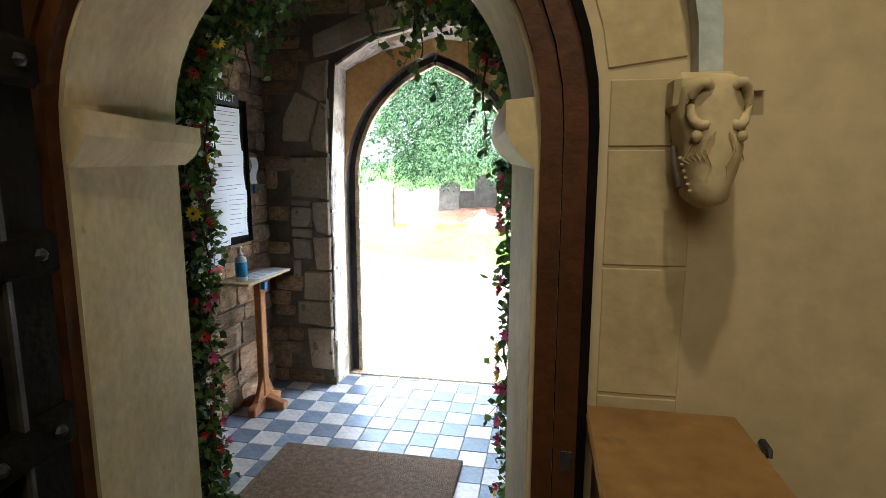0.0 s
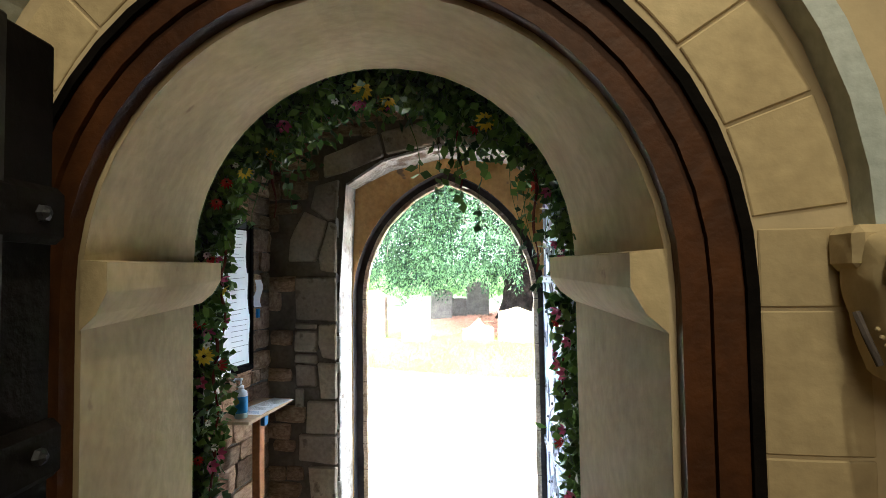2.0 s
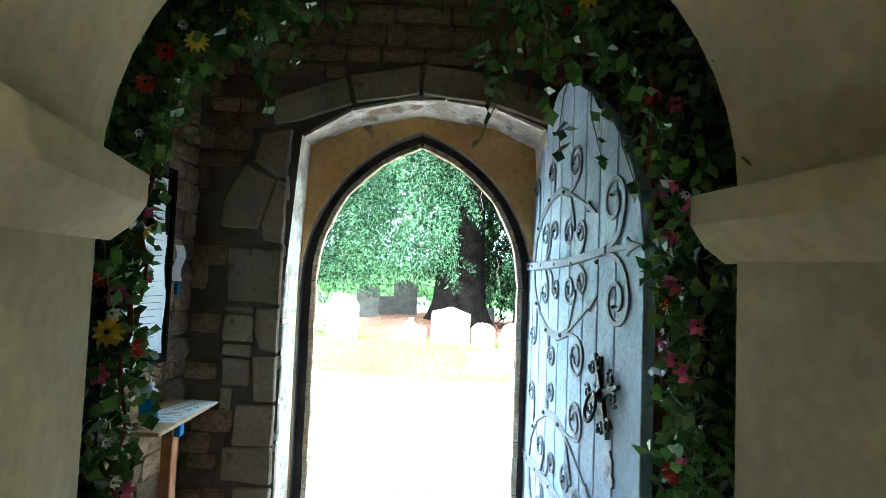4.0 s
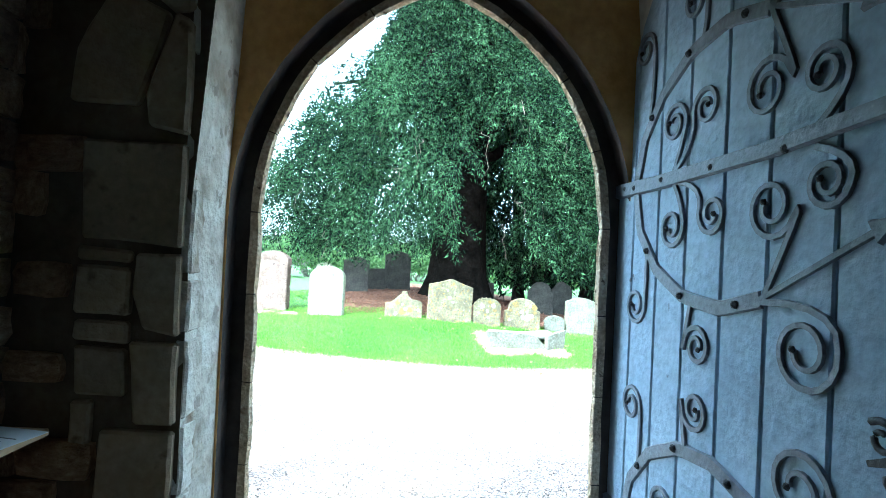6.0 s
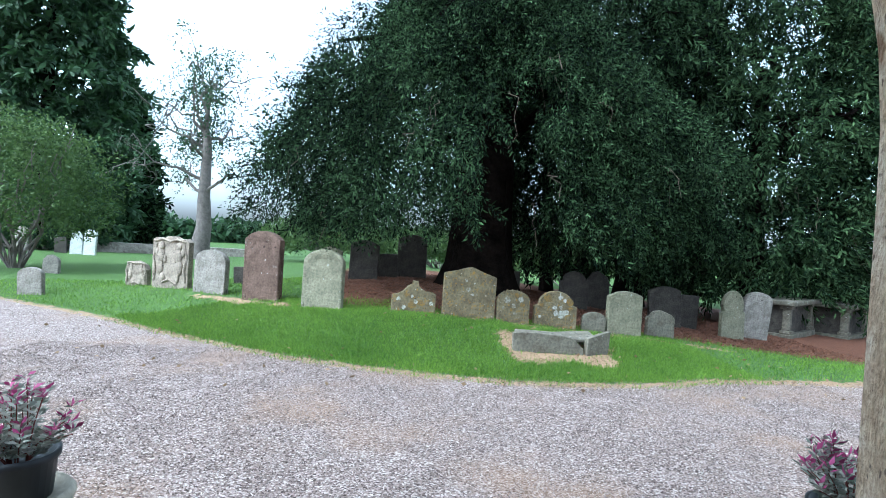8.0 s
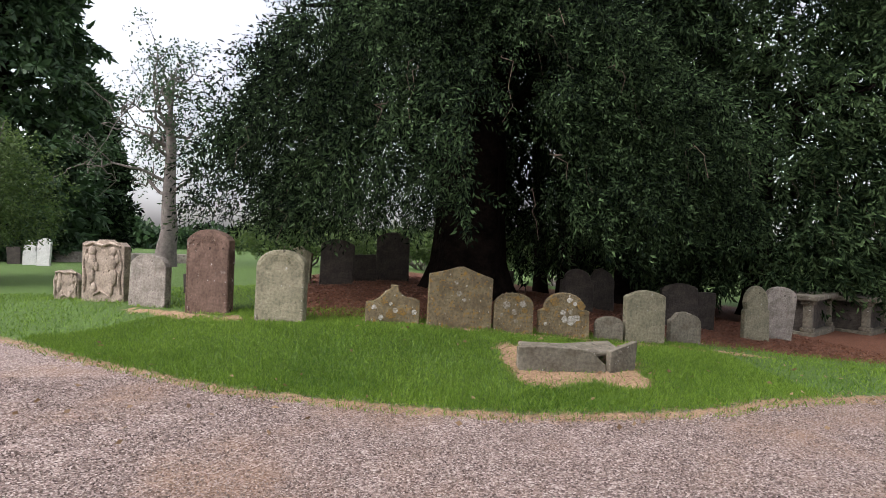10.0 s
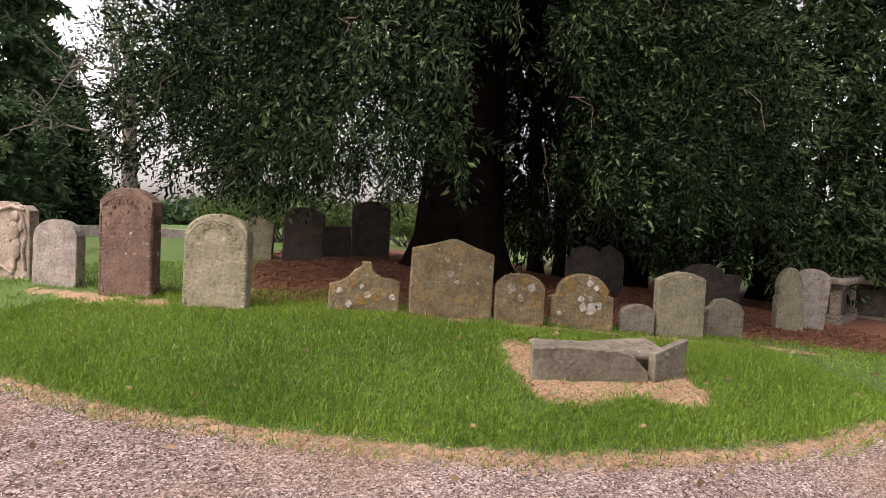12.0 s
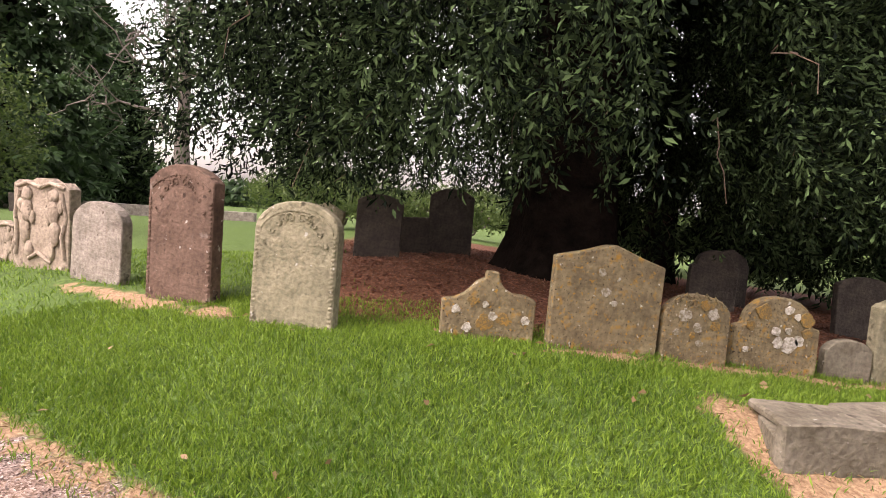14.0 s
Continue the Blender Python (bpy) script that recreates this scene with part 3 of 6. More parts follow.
# ---------------------------------------------------------------- gravestones
def gmat(name, a, b, spot=None, thr=0.62, spot2=None):
    fx = [spots(1.7, 0.50, tuple(v * 0.6 for v in a), 0.25), spots(3.1, 0.58, tuple(min(0.75, v * 1.2) for v in b), 0.2)]
    if spot:
        fx.append(spots(14 if spot2 else 5, thr, spot, 0.16))
    if spot2:
        fx.append(spots(38, 0.60, spot, 0.08))
        fx.append(spots(26, 0.66, spot2, 0.04))
        fx.append(spots(60, 0.62, tuple(v * 0.4 for v in a), 0.06))
    else:
        fx.append(spots(21, 0.68, spot or b, 0.03))
        fx.append(spots(11, 0.64, tuple(v * 0.5 for v in a), 0.08))
    return mat(name, [(0.32, a), (0.68, b)], 6, 0.92, 1.0, 32, fine=0.68, extra=both(*fx), dist=0.014)


GM = {
    "red": gmat("red_brown_sandstone", (0.085, 0.053, 0.038), (0.17, 0.112, 0.084), (0.36, 0.33, 0.29), 0.64),
    "olive": gmat("olive_grey_sandstone", (0.15, 0.14, 0.09), (0.27, 0.25, 0.17), (0.36, 0.35, 0.3), 0.7),
    "lichen": gmat("lichened_sandstone", (0.105, 0.085, 0.05), (0.235, 0.19, 0.11), (0.30, 0.17, 0.035), 0.57, (0.42, 0.40, 0.33)),
    "grey": gmat("pale_grey_lichened_stone", (0.16, 0.14, 0.115), (0.33, 0.295, 0.25), (0.12, 0.095, 0.075), 0.58),
    "carved": gmat("carved_buff_stone", (0.2, 0.16, 0.12), (0.4, 0.33, 0.26), (0.13, 0.1, 0.08), 0.6),
    # darker copy of the stone: the shade under the trees is in its colour
    "dark": gmat("shade_darkened_stone", (0.035, 0.03, 0.026), (0.08, 0.068, 0.055)),
    "tomb": gmat("grey_tomb_slab", (0.10, 0.088, 0.062), (0.20, 0.18, 0.14), (0.34, 0.33, 0.29), 0.66),
    "white": gmat("pale_marble_stone", (0.45, 0.45, 0.42), (0.6, 0.6, 0.57)),
}


def smooth_arc(x0, z0, x1, z1, sag, n=8):
    """Points between two places, bulging up by sag in the middle."""
    return [(x0 + (x1 - x0) * i / n, z0 + (z1 - z0) * i / n + sag * 4 * (i / n) * (1 - i / n)) for i in range(n + 1)]


def outline_stone(kind, w, h):
    a = w / 2
    if kind == "segment":
        top = [(-a, h - 0.12 * h), (-a + 0.04, h - 0.12 * h + 0.03)] + smooth_arc(-a + 0.05, h - 0.08 * h, a - 0.05, h - 0.08 * h, 0.08 * h) + [(a - 0.04, h - 0.12 * h + 0.03), (a, h - 0.12 * h)]
    elif kind == "round":
        top = [(a * math.cos(math.pi * (1 - i / 12)), h - a * 0.62 + a * 0.62 * math.sin(math.pi * i / 12)) for i in range(13)]
    elif kind == "shoulder":
        s = a * 0.78
        top = [(-a, h - s * 0.9), (-s, h - s * 0.8)] + [(s * math.cos(math.pi * (1 - i / 10)), h - s * 0.75 + s * 0.75 * math.sin(math.pi * i / 10)) for i in range(11)] + [(s, h - s * 0.8), (a, h - s * 0.9)]
    elif kind == "gable":
        top = [(-a, h * 0.87), (-a * 0.5, h * 0.93), (-a * 0.08, h * 0.995), (a * 0.08, h), (a * 0.55, h * 0.91), (a, h * 0.84)]
    elif kind == "ogee":
        top = [(-a, h * 0.5), (-a, h * 0.56), (-a * 0.72, h * 0.60), (-a * 0.5, h * 0.68), (-a * 0.28, h * 0.84), (-a * 0.12, h * 0.9), (-a * 0.1, h), (a * 0.16, h * 0.99), (a * 0.2, h * 0.86), (a * 0.33, h * 0.76), (a * 0.5, h * 0.7), (a * 0.8, h * 0.68), (a, h * 0.62)]
    elif kind == "gothic":
        top = [(-a, h * 0.56), (-a * 0.82, h * 0.60), (-a * 0.9, h * 0.72)] + [(x * 1.0, z) for x, z in pointed(0, a * 0.86, h * 0.76, 0.15, h * 0.7, 6)[1:-1]] + [(a * 0.9, h * 0.72), (a * 0.82, h * 0.60), (a, h * 0.56)]
        z_top = max(z for _, z in top)
        top = [(x, z * h / z_top) for x, z in top]
    elif kind == "cherub":
        top = [(-a, h * 0.93), (-a * 0.8, h * 0.97), (-a * 0.4, h * 0.96), (-a * 0.2, h), (a * 0.2, h), (a * 0.45, h * 0.955), (a * 0.8, h * 0.965), (a, h * 0.9)]
    elif kind == "small":
        top = [(-a, h * 0.75), (-a * 0.75, h * 0.82), (-a * 0.5, h * 0.96), (0, h), (a * 0.4, h * 0.93), (a * 0.75, h * 0.86), (a, h * 0.7)]
    else:
        top = [(-a, h), (a, h)]
    return [(-a, -0.15)] + top + [(a, -0.15)]


def inset_outline(o, w, h, k=0.86):
    return [(x * k, (z - h * 0.45) * k + h * 0.45) for x, z in o if z > 0]


def gravestone(kind, mkey, x, y, w, h, thick, yaw, label, lean=0.0, roll=0.0, writing=0, panel=True, carve=0, seed=1, cat="gravestone"):
    z = gz(x, y)
    g = thing("gravestone", pose(x, y, z - 0.02, lean, roll, yaw), label, cat)
    o = outline_stone(kind, w, h)
    rnd = random.Random(seed)
    slab = prism(o, 0, thick, 0.008, 1)
    for v in slab.verts:
        d = noise.noise_vector(v.co * 6 + Vector((seed * 3.1, 0, 0)))
        v.co += d * 0.006
    part("slab", slab, GM[mkey], g)
    if panel and h > 0.4:
        oi = inset_outline(o, w, h)
        oo = inset_outline(o, w, h, 0.9)
        verts, faces = band(oo, oi, -0.006, 0.004)
        mesh("carved_border", verts, faces, GM[mkey], g)
    if writing:
        bm = bmesh.new()
        z0 = h * 0.68
        for i in range(writing):
            ww = w * rnd.uniform(0.4, 0.68)
            xx = -ww / 2
            while xx < ww / 2:
                l = rnd.uniform(0.02, 0.07)
                box(bm, xx, min(xx + l, ww / 2), -0.003, 0.003, z0 - 0.008, z0 + 0.006)
                xx += l + 0.012
            z0 -= 0.045
        part("inscription", bm, GM[mkey], g, "worn, unreadable inscription")["kind"] = "stuff"
    if carve:
        for s in (-1, 1):
            for j in range(carve):
                c = Vector((s * w * (0.07 + 0.075 * j), -0.003, h * (0.87 - 0.012 * j * j)))
                pts = [c + Vector((s * 0.034 * math.cos(a) * (1 - a / 9), 0, 0.034 * math.sin(a) * (1 - a / 9))) for a in [k * 0.7 + j for k in range(9)]]
                bm = bmesh.new()
                tube(bm, pts, 0.008, 0.004, 5)
                part("carved_scroll", bm, GM[mkey], g)
        for j in range(7):
            a = math.pi * (0.12 + 0.76 * j / 6)
            c = Vector((math.cos(a) * w * 0.37, -0.003, h * 0.80 + math.sin(a) * w * 0.17))
            bm = bmesh.new()
            tube(bm, [c, c + Vector((0.03 * math.cos(a + 1.5), 0, 0.03)), c + Vector((0.06 * math.cos(a + 1.2), 0, 0.0))], 0.008, 0.003, 5)
            part("carved_leaf", bm, GM[mkey], g)
        if carve > 4:
            for s in (-1, 1):
                for j in range(22):
                    z = 0.02 + h * 0.74 * j / 22
                    part("carved_bead", bbox(s * (w / 2 - 0.022) - 0.012, s * (w / 2 - 0.022) + 0.012, -0.006, 0.004, z, z + h * 0.021, bev=0.003), GM[mkey], g)
    return g


def lichen(g, patches, tone):
    """Crusts of lichen on the face of a stone: places, sizes and the tone."""
    for x, z, r in patches:
        k = []
        for i in range(18):
            a = 2 * math.pi * i / 18
            q = r * (1 + 0.45 * noise.noise(Vector((x * 40 + math.cos(a) * 1.6, z * 40 + math.sin(a) * 1.6, r * 90))))
            k.append((x + q * math.cos(a), z + q * math.sin(a)))
        part("lichen_patch", prism(k, -0.0085, 0.002, 0.0015), LICHEN[tone], g, tone + " lichen crust")


LICHEN = {
    "white": mat("white_lichen", [(0.38, (0.20, 0.18, 0.13)), (0.62, (0.52, 0.50, 0.44))], 40, 0.95, 1.0, 120, dist=0.004),
    "grey": mat("grey_lichen", [(0.40, (0.17, 0.145, 0.09)), (0.62, (0.36, 0.34, 0.29))], 55, 0.95, 1.0, 120, dist=0.004),
    "orange": mat("orange_lichen", [(0.45, (0.15, 0.11, 0.05)), (0.66, (0.30, 0.17, 0.035))], 60, 0.95, 1.0, 120, dist=0.004),
}


def cherub_relief(g, w, h, mkey):
    """Two worn figures with drapery in relief on the face of a carved stone."""
    bm = bmesh.new()
    for s in (-1, 1):
        x = s * w * 0.24
        for (dx, z, r, sq) in ((0, h * 0.82, w * 0.085, 1.1), (0, h * 0.64, w * 0.10, 1.7), (s * 0.02, h * 0.42, w * 0.09, 2.0), (-s * 0.03, h * 0.22, w * 0.07, 1.8), (s * w * 0.12, h * 0.7, w * 0.06, 1.6), (-s * w * 0.1, h * 0.58, w * 0.05, 1.9)):
            b = bmesh.ops.create_icosphere(bm, subdivisions=2, radius=r)
            for v in b["verts"]:
                v.co = Vector((v.co.x, v.co.y * 0.4, v.co.z * sq)) + Vector((x + dx, -0.004, z))
                v.co += noise.noise_vector(v.co * 14) * 0.012
        tube(bm, [(s * w * 0.44, 0, h * 0.15), (s * w * 0.40, -0.01, h * 0.4), (s * w * 0.46, 0, h * 0.6), (s * w * 0.38, 0, h * 0.85)], 0.022, 0.02, 6)
    tube(bm, [(-w * 0.42, 0, h * 0.9), (-w * 0.2, -0.015, h * 0.95), (0, -0.01, h * 0.9), (w * 0.2, -0.015, h * 0.95), (w * 0.42, 0, h * 0.9)], 0.02, 0.02, 6)
    tube(bm, [(-w * 0.2, 0, h * 0.12), (0, -0.02, h * 0.2), (w * 0.2, 0, h * 0.1)], 0.02, 0.02, 6)
    part("carved_relief", bm, GM[mkey], g, "worn carved cherubs in relief", smooth=True)


gravestone("segment", "red", -1.73, 11.33, 0.62, 1.01, 0.11, -27, "tall red-brown sandstone gravestone with a curved head", roll=0.5, writing=7, carve=5, seed=1)
gravestone("round", "olive", -0.80, 10.65, 0.57, 0.80, 0.09, -20, "olive-grey round-topped gravestone with scrollwork carving", lean=-2, writing=3, carve=6, seed=2)
g = gravestone("ogee", "lichen", 0.41, 10.52, 0.58, 0.45, 0.08, -4, "low lichened gravestone with a pointed broken head", roll=1, seed=3, panel=False)
lichen(g, ((-0.20, 0.20, 0.028), (-0.02, 0.24, 0.02), (0.03, 0.17, 0.03), (0.235, 0.16, 0.026), (-0.12, 0.09, 0.03)), "white")
lichen(g, ((-0.02, 0.13, 0.05), (0.10, 0.15, 0.04), (-0.10, 0.26, 0.03)), "orange")
g = gravestone("gable", "lichen", 1.14, 10.47, 0.71, 0.69, 0.09, 1, "broad olive lichened gravestone with a low gabled head", roll=1.5, writing=2, seed=4, panel=False)
lichen(g, ((-0.06, 0.52, 0.024), (-0.02, 0.40, 0.03), (0.04, 0.33, 0.02)), "grey")
g = gravestone("round", "lichen", 1.75, 10.47, 0.45, 0.46, 0.08, 1, "small round-topped gravestone speckled with lichen", seed=5, carve=2, panel=False)
lichen(g, ((-0.09, 0.33, 0.04), (0.10, 0.34, 0.035), (0.0, 0.25, 0.03), (-0.14, 0.22, 0.02), (0.02, 0.15, 0.022)), "grey")
lichen(g, ((0.04, 0.40, 0.035), (0.12, 0.27, 0.03), (-0.03, 0.20, 0.02)), "orange")
g = gravestone("shoulder", "lichen", 2.36, 10.54, 0.60, 0.525, 0.08, 0, "shouldered gravestone with orange and white lichen", seed=6, panel=False)
lichen(g, ((-0.02, 0.30, 0.032), (0.07, 0.30, 0.022), (0.0, 0.22, 0.035), (0.09, 0.21, 0.055), (0.15, 0.24, 0.035), (0.06, 0.44, 0.03), (0.12, 0.395, 0.024), (-0.22, 0.17, 0.022)), "white")
lichen(g, ((0.19, 0.38, 0.05), (-0.12, 0.42, 0.05), (0.20, 0.29, 0.035), (-0.2, 0.33, 0.03)), "orange")
gravestone("round", "tomb", 2.93, 10.58, 0.335, 0.305, 0.07, -3, "very small plain round-topped headstone", seed=7, panel=False)
gravestone("segment", "olive", 3.40, 10.62, 0.53, 0.65, 0.08, 6, "grey-green gravestone with a curved head", seed=8, writing=2)
gravestone("small", "tomb", 4.09, 10.89, 0.45, 0.43, 0.08, 6, "small grey gravestone with a worn uneven head", seed=9, panel=False)
gravestone("gothic", "olive", 6.42, 12.55, 0.48, 0.90, 0.09, 4, "pale gothic gravestone with a pointed trefoil head", lean=-1, seed=10, writing=4)
gravestone("round", "grey", 7.25, 13.1, 0.55, 0.94, 0.09, -4, "grey leaning round-topped gravestone", roll=6, seed=11, panel=False)
gravestone("round", "grey", -2.63, 11.98, 0.62, 0.69, 0.10, -29, "rough pale grey gravestone with a worn curved head", roll=2, seed=12, panel=False)
w_, h_ = 0.74, 0.86
g = gravestone("cherub", "carved", -3.42, 12.59, w_, h_, 0.11, -25, "pale stone carved with two cherubs and drapery", seed=13, panel=False)
cherub_relief(g, w_, h_, "carved")
g = gravestone("small", "carved", -4.23, 13.3, 0.46, 0.45, 0.1, -23, "low worn stone carved with small figures", seed=14, panel=False)
cherub_relief(g, 0.46, 0.45, "carved")
# stones keyed dark carry the shade under the trees in their colour
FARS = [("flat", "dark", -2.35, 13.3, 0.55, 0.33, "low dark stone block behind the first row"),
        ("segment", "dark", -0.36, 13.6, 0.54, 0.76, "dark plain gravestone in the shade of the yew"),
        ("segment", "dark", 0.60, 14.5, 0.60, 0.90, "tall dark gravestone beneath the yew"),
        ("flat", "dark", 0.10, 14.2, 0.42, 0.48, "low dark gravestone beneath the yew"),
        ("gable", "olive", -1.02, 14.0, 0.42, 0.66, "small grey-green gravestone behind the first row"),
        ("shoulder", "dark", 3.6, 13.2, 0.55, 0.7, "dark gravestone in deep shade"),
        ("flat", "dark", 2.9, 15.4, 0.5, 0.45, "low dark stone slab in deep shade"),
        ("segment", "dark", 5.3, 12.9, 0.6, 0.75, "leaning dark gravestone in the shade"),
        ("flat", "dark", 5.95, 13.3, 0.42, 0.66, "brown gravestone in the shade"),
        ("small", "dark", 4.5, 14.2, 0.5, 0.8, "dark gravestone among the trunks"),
        ("round", "grey", -5.75, 13.0, 0.42, 0.48, "grey gravestone beside the shrub"),
        ("round", "white", -11.2, 25.5, 0.5, 1.0, "pale round-topped gravestone on the far lawn"),
        ("gothic", "white", -12.2, 26.5, 0.5, 0.95, "small white pointed gravestone on the far lawn"),
        ("round", "grey", -14.6, 25.0, 0.6, 0.9, "grey gravestone on the far lawn"),
        ("flat", "dark", -13.6, 28.0, 0.5, 0.7, "dark gravestone on the far lawn"),
        ("small", "grey", -7.1, 15.9, 0.35, 0.42, "grey lichened gravestone beside the shrub"),
        ("round", "grey", -15.8, 29.0, 0.6, 1.1, "tall grey gravestone near the conifers")]
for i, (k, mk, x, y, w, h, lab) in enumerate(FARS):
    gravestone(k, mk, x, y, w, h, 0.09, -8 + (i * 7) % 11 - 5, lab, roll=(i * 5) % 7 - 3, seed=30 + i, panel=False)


def broken_tomb():
    """A low chest tomb of thin slabs, its end fallen outwards."""
    z = gz(1.95, 9.4)
    t = thing("broken_chest_tomb", pose(1.99, 9.34, z - 0.075, 0, 0, 1) @ Matrix.Diagonal((1.08, 0.95, 0.98, 1)), "low broken chest tomb of grey slabs on dry grass", "tomb")
    part("side_slab", prism([(-0.47, 0), (-0.48, 0.29), (-0.25, 0.295), (0.08, 0.265), (0.17, 0.24), (0.29, 0.12), (0.30, 0)], 0, 0.06, 0.006), GM["tomb"], t, "cracked front slab with a broken corner")
    part("side_slab", prism([(-0.30, 0), (-0.30, 0.21), (0.42, 0.20), (0.42, 0)], 0.34, 0.40, 0.006), GM["tomb"], t)
    e = part("end_slab", prism([(-0.15, 0), (-0.16, 0.24), (0.16, 0.33), (0.15, 0)], -0.03, 0.03, 0.006), GM["tomb"], t, "tilted end slab")
    e.matrix_basis = pose(0.46, 0.08, 0.0, 0, 3, 22)
    e = part("end_slab", bbox(0.0, 0.06, 0.03, 0.32, 0, 0.22, bev=0.008), GM["tomb"], t)
    e.matrix_basis = pose(-0.49, 0.03, 0, 0, 0, -22)
    e = part("top_slab", bbox(-0.24, 0.27, -0.15, 0.15, 0, 0.045, bev=0.012), GM["tomb"], t, "sunken cover slab")
    e.matrix_basis = pose(-0.15, 0.24, 0.212, 2, 2, -6)
    e = part("top_slab", bbox(-0.21, 0.21, -0.2, 0.2, 0, 0.045, bev=0.012), GM["tomb"], t, "cracked cover slab")
    e.matrix_basis = pose(0.27, 0.25, 0.200, 4, -5, -6)


broken_tomb()


def chest_tomb(x, y, yaw, lab):
    t = thing("chest_tomb", pose(x, y, gz(x, y) - 0.03, 0, 0, yaw), lab, "tomb")
    # darker stone gives the chest the shade below its slab
    part("chest", bbox(-0.8, 0.8, -0.35, 0.35, 0.12, 0.72, bev=0.01), GM["dark"], t)
    part("plinth", bbox(-0.92, 0.92, -0.47, 0.47, 0, 0.12, bev=0.01), GM["tomb"], t)
    part("top_slab", bbox(-0.98, 0.98, -0.52, 0.52, 0.74, 0.84, bev=0.02), GM["tomb"], t)
    for sx in (-1, 1):
        for sy in (-1, 1):
            bm = bmesh.new()
            box(bm, -0.11, 0.11, -0.11, 0.11, 0.12, 0.2, 0.01)
            box(bm, -0.075, 0.075, -0.075, 0.075, 0.2, 0.66, 0.01)
            box(bm, -0.11, 0.11, -0.11, 0.11, 0.66, 0.74, 0.01)
            p = part("corner_pilaster", bm, GM["tomb"], t)
            p.matrix_basis = pose(sx * 0.78, sy * 0.34, 0)


chest_tomb(9.2, 14.8, 35, "grey chest tomb with a moulded top and corner pilasters")
chest_tomb(11.3, 15.5, 33, "second shaded chest tomb with a moulded top")
low_wall = part("churchyard_wall", bbox(-30, -6.5, 33, 33.5, -0.9, 0.2, bev=0.02), GM["grey"])
low_wall["kind"] = "structure"

# ---------------------------------------------------------------- trees
def shell_points(rng, n, radius, zlo, zhi, inner=0.72):
    """Places in the outer part of a crown about the origin, whose radii at a height the function radius gives."""
    th = rng.uniform(0, 2 * np.pi, n)
    z = rng.uniform(zlo, zhi, n)
    rx, ry = radius(z)
    k = 1 - (1 - inner) * rng.random(n) ** 1.6
    wob = 0.88 + 0.06 * np.sin(3 * th + z) + 0.06 * np.sin(7 * th - 2.3 * z) + 0.05 * np.sin(2.1 * z + 5 * th)
    return np.stack([rx * k * wob * np.cos(th), ry * k * wob * np.sin(th), z], 1), th


def drooping_crown(name, rng, n, per, radius, zlo, zhi, length, width, material, parent, droop=0.9, spray=0.55, inner=0.72, label="", gap=None):
    c, th = shell_points(rng, n, radius, zlo, zhi, inner)
    if gap:
        keep = ~gap(c, rng)
        c, th = c[keep], th[keep]
        n = len(c)
    out = np.stack([np.cos(th), np.sin(th), np.zeros(n)], 1)
    d = out * rng.uniform(0.2, 1.0, (n, 1)) + rng.normal(0, 0.3, (n, 3))
    d[:, 2] -= droop * rng.uniform(0.1, 1.2, n)
    d /= np.linalg.norm(d, axis=1, keepdims=True)
    s = np.repeat(rng.random(n * per)[:, None], 1, 1)
    base = np.repeat(c, per, 0)
    dd = np.repeat(d, per, 0)
    sc = np.repeat(rng.uniform(0.5, 1.3, n), per)[:, None]
    side = np.cross(dd, rng.normal(size=dd.shape))
    side /= np.linalg.norm(side, axis=1, keepdims=True)
    pos = base + dd * s * spray * sc + side * rng.uniform(0, 0.07, (n * per, 1)) * sc
    pos[:, 2] -= (s[:, 0] ** 2) * 0.15 * droop
    ld = dd * 0.75 + side * 0.8 + rng.normal(0, 0.15, dd.shape)
    ld[:, 2] -= 0.25
    return leaves(name, pos, ld, length, width, material, parent, "", label, rng=rng)


def limb_curve(rng, a, b, sag, n=7, jit=0.12):
    a, b = Vector(a), Vector(b)
    pts = []
    for i in range(n + 1):
        s = i / n
        p = a.lerp(b, s)
        p.z += sag * math.sin(math.pi * s)
        if 0 < i < n:
            p += Vector(rng.normal(0, jit, 3))
        pts.append(p)
    return pts


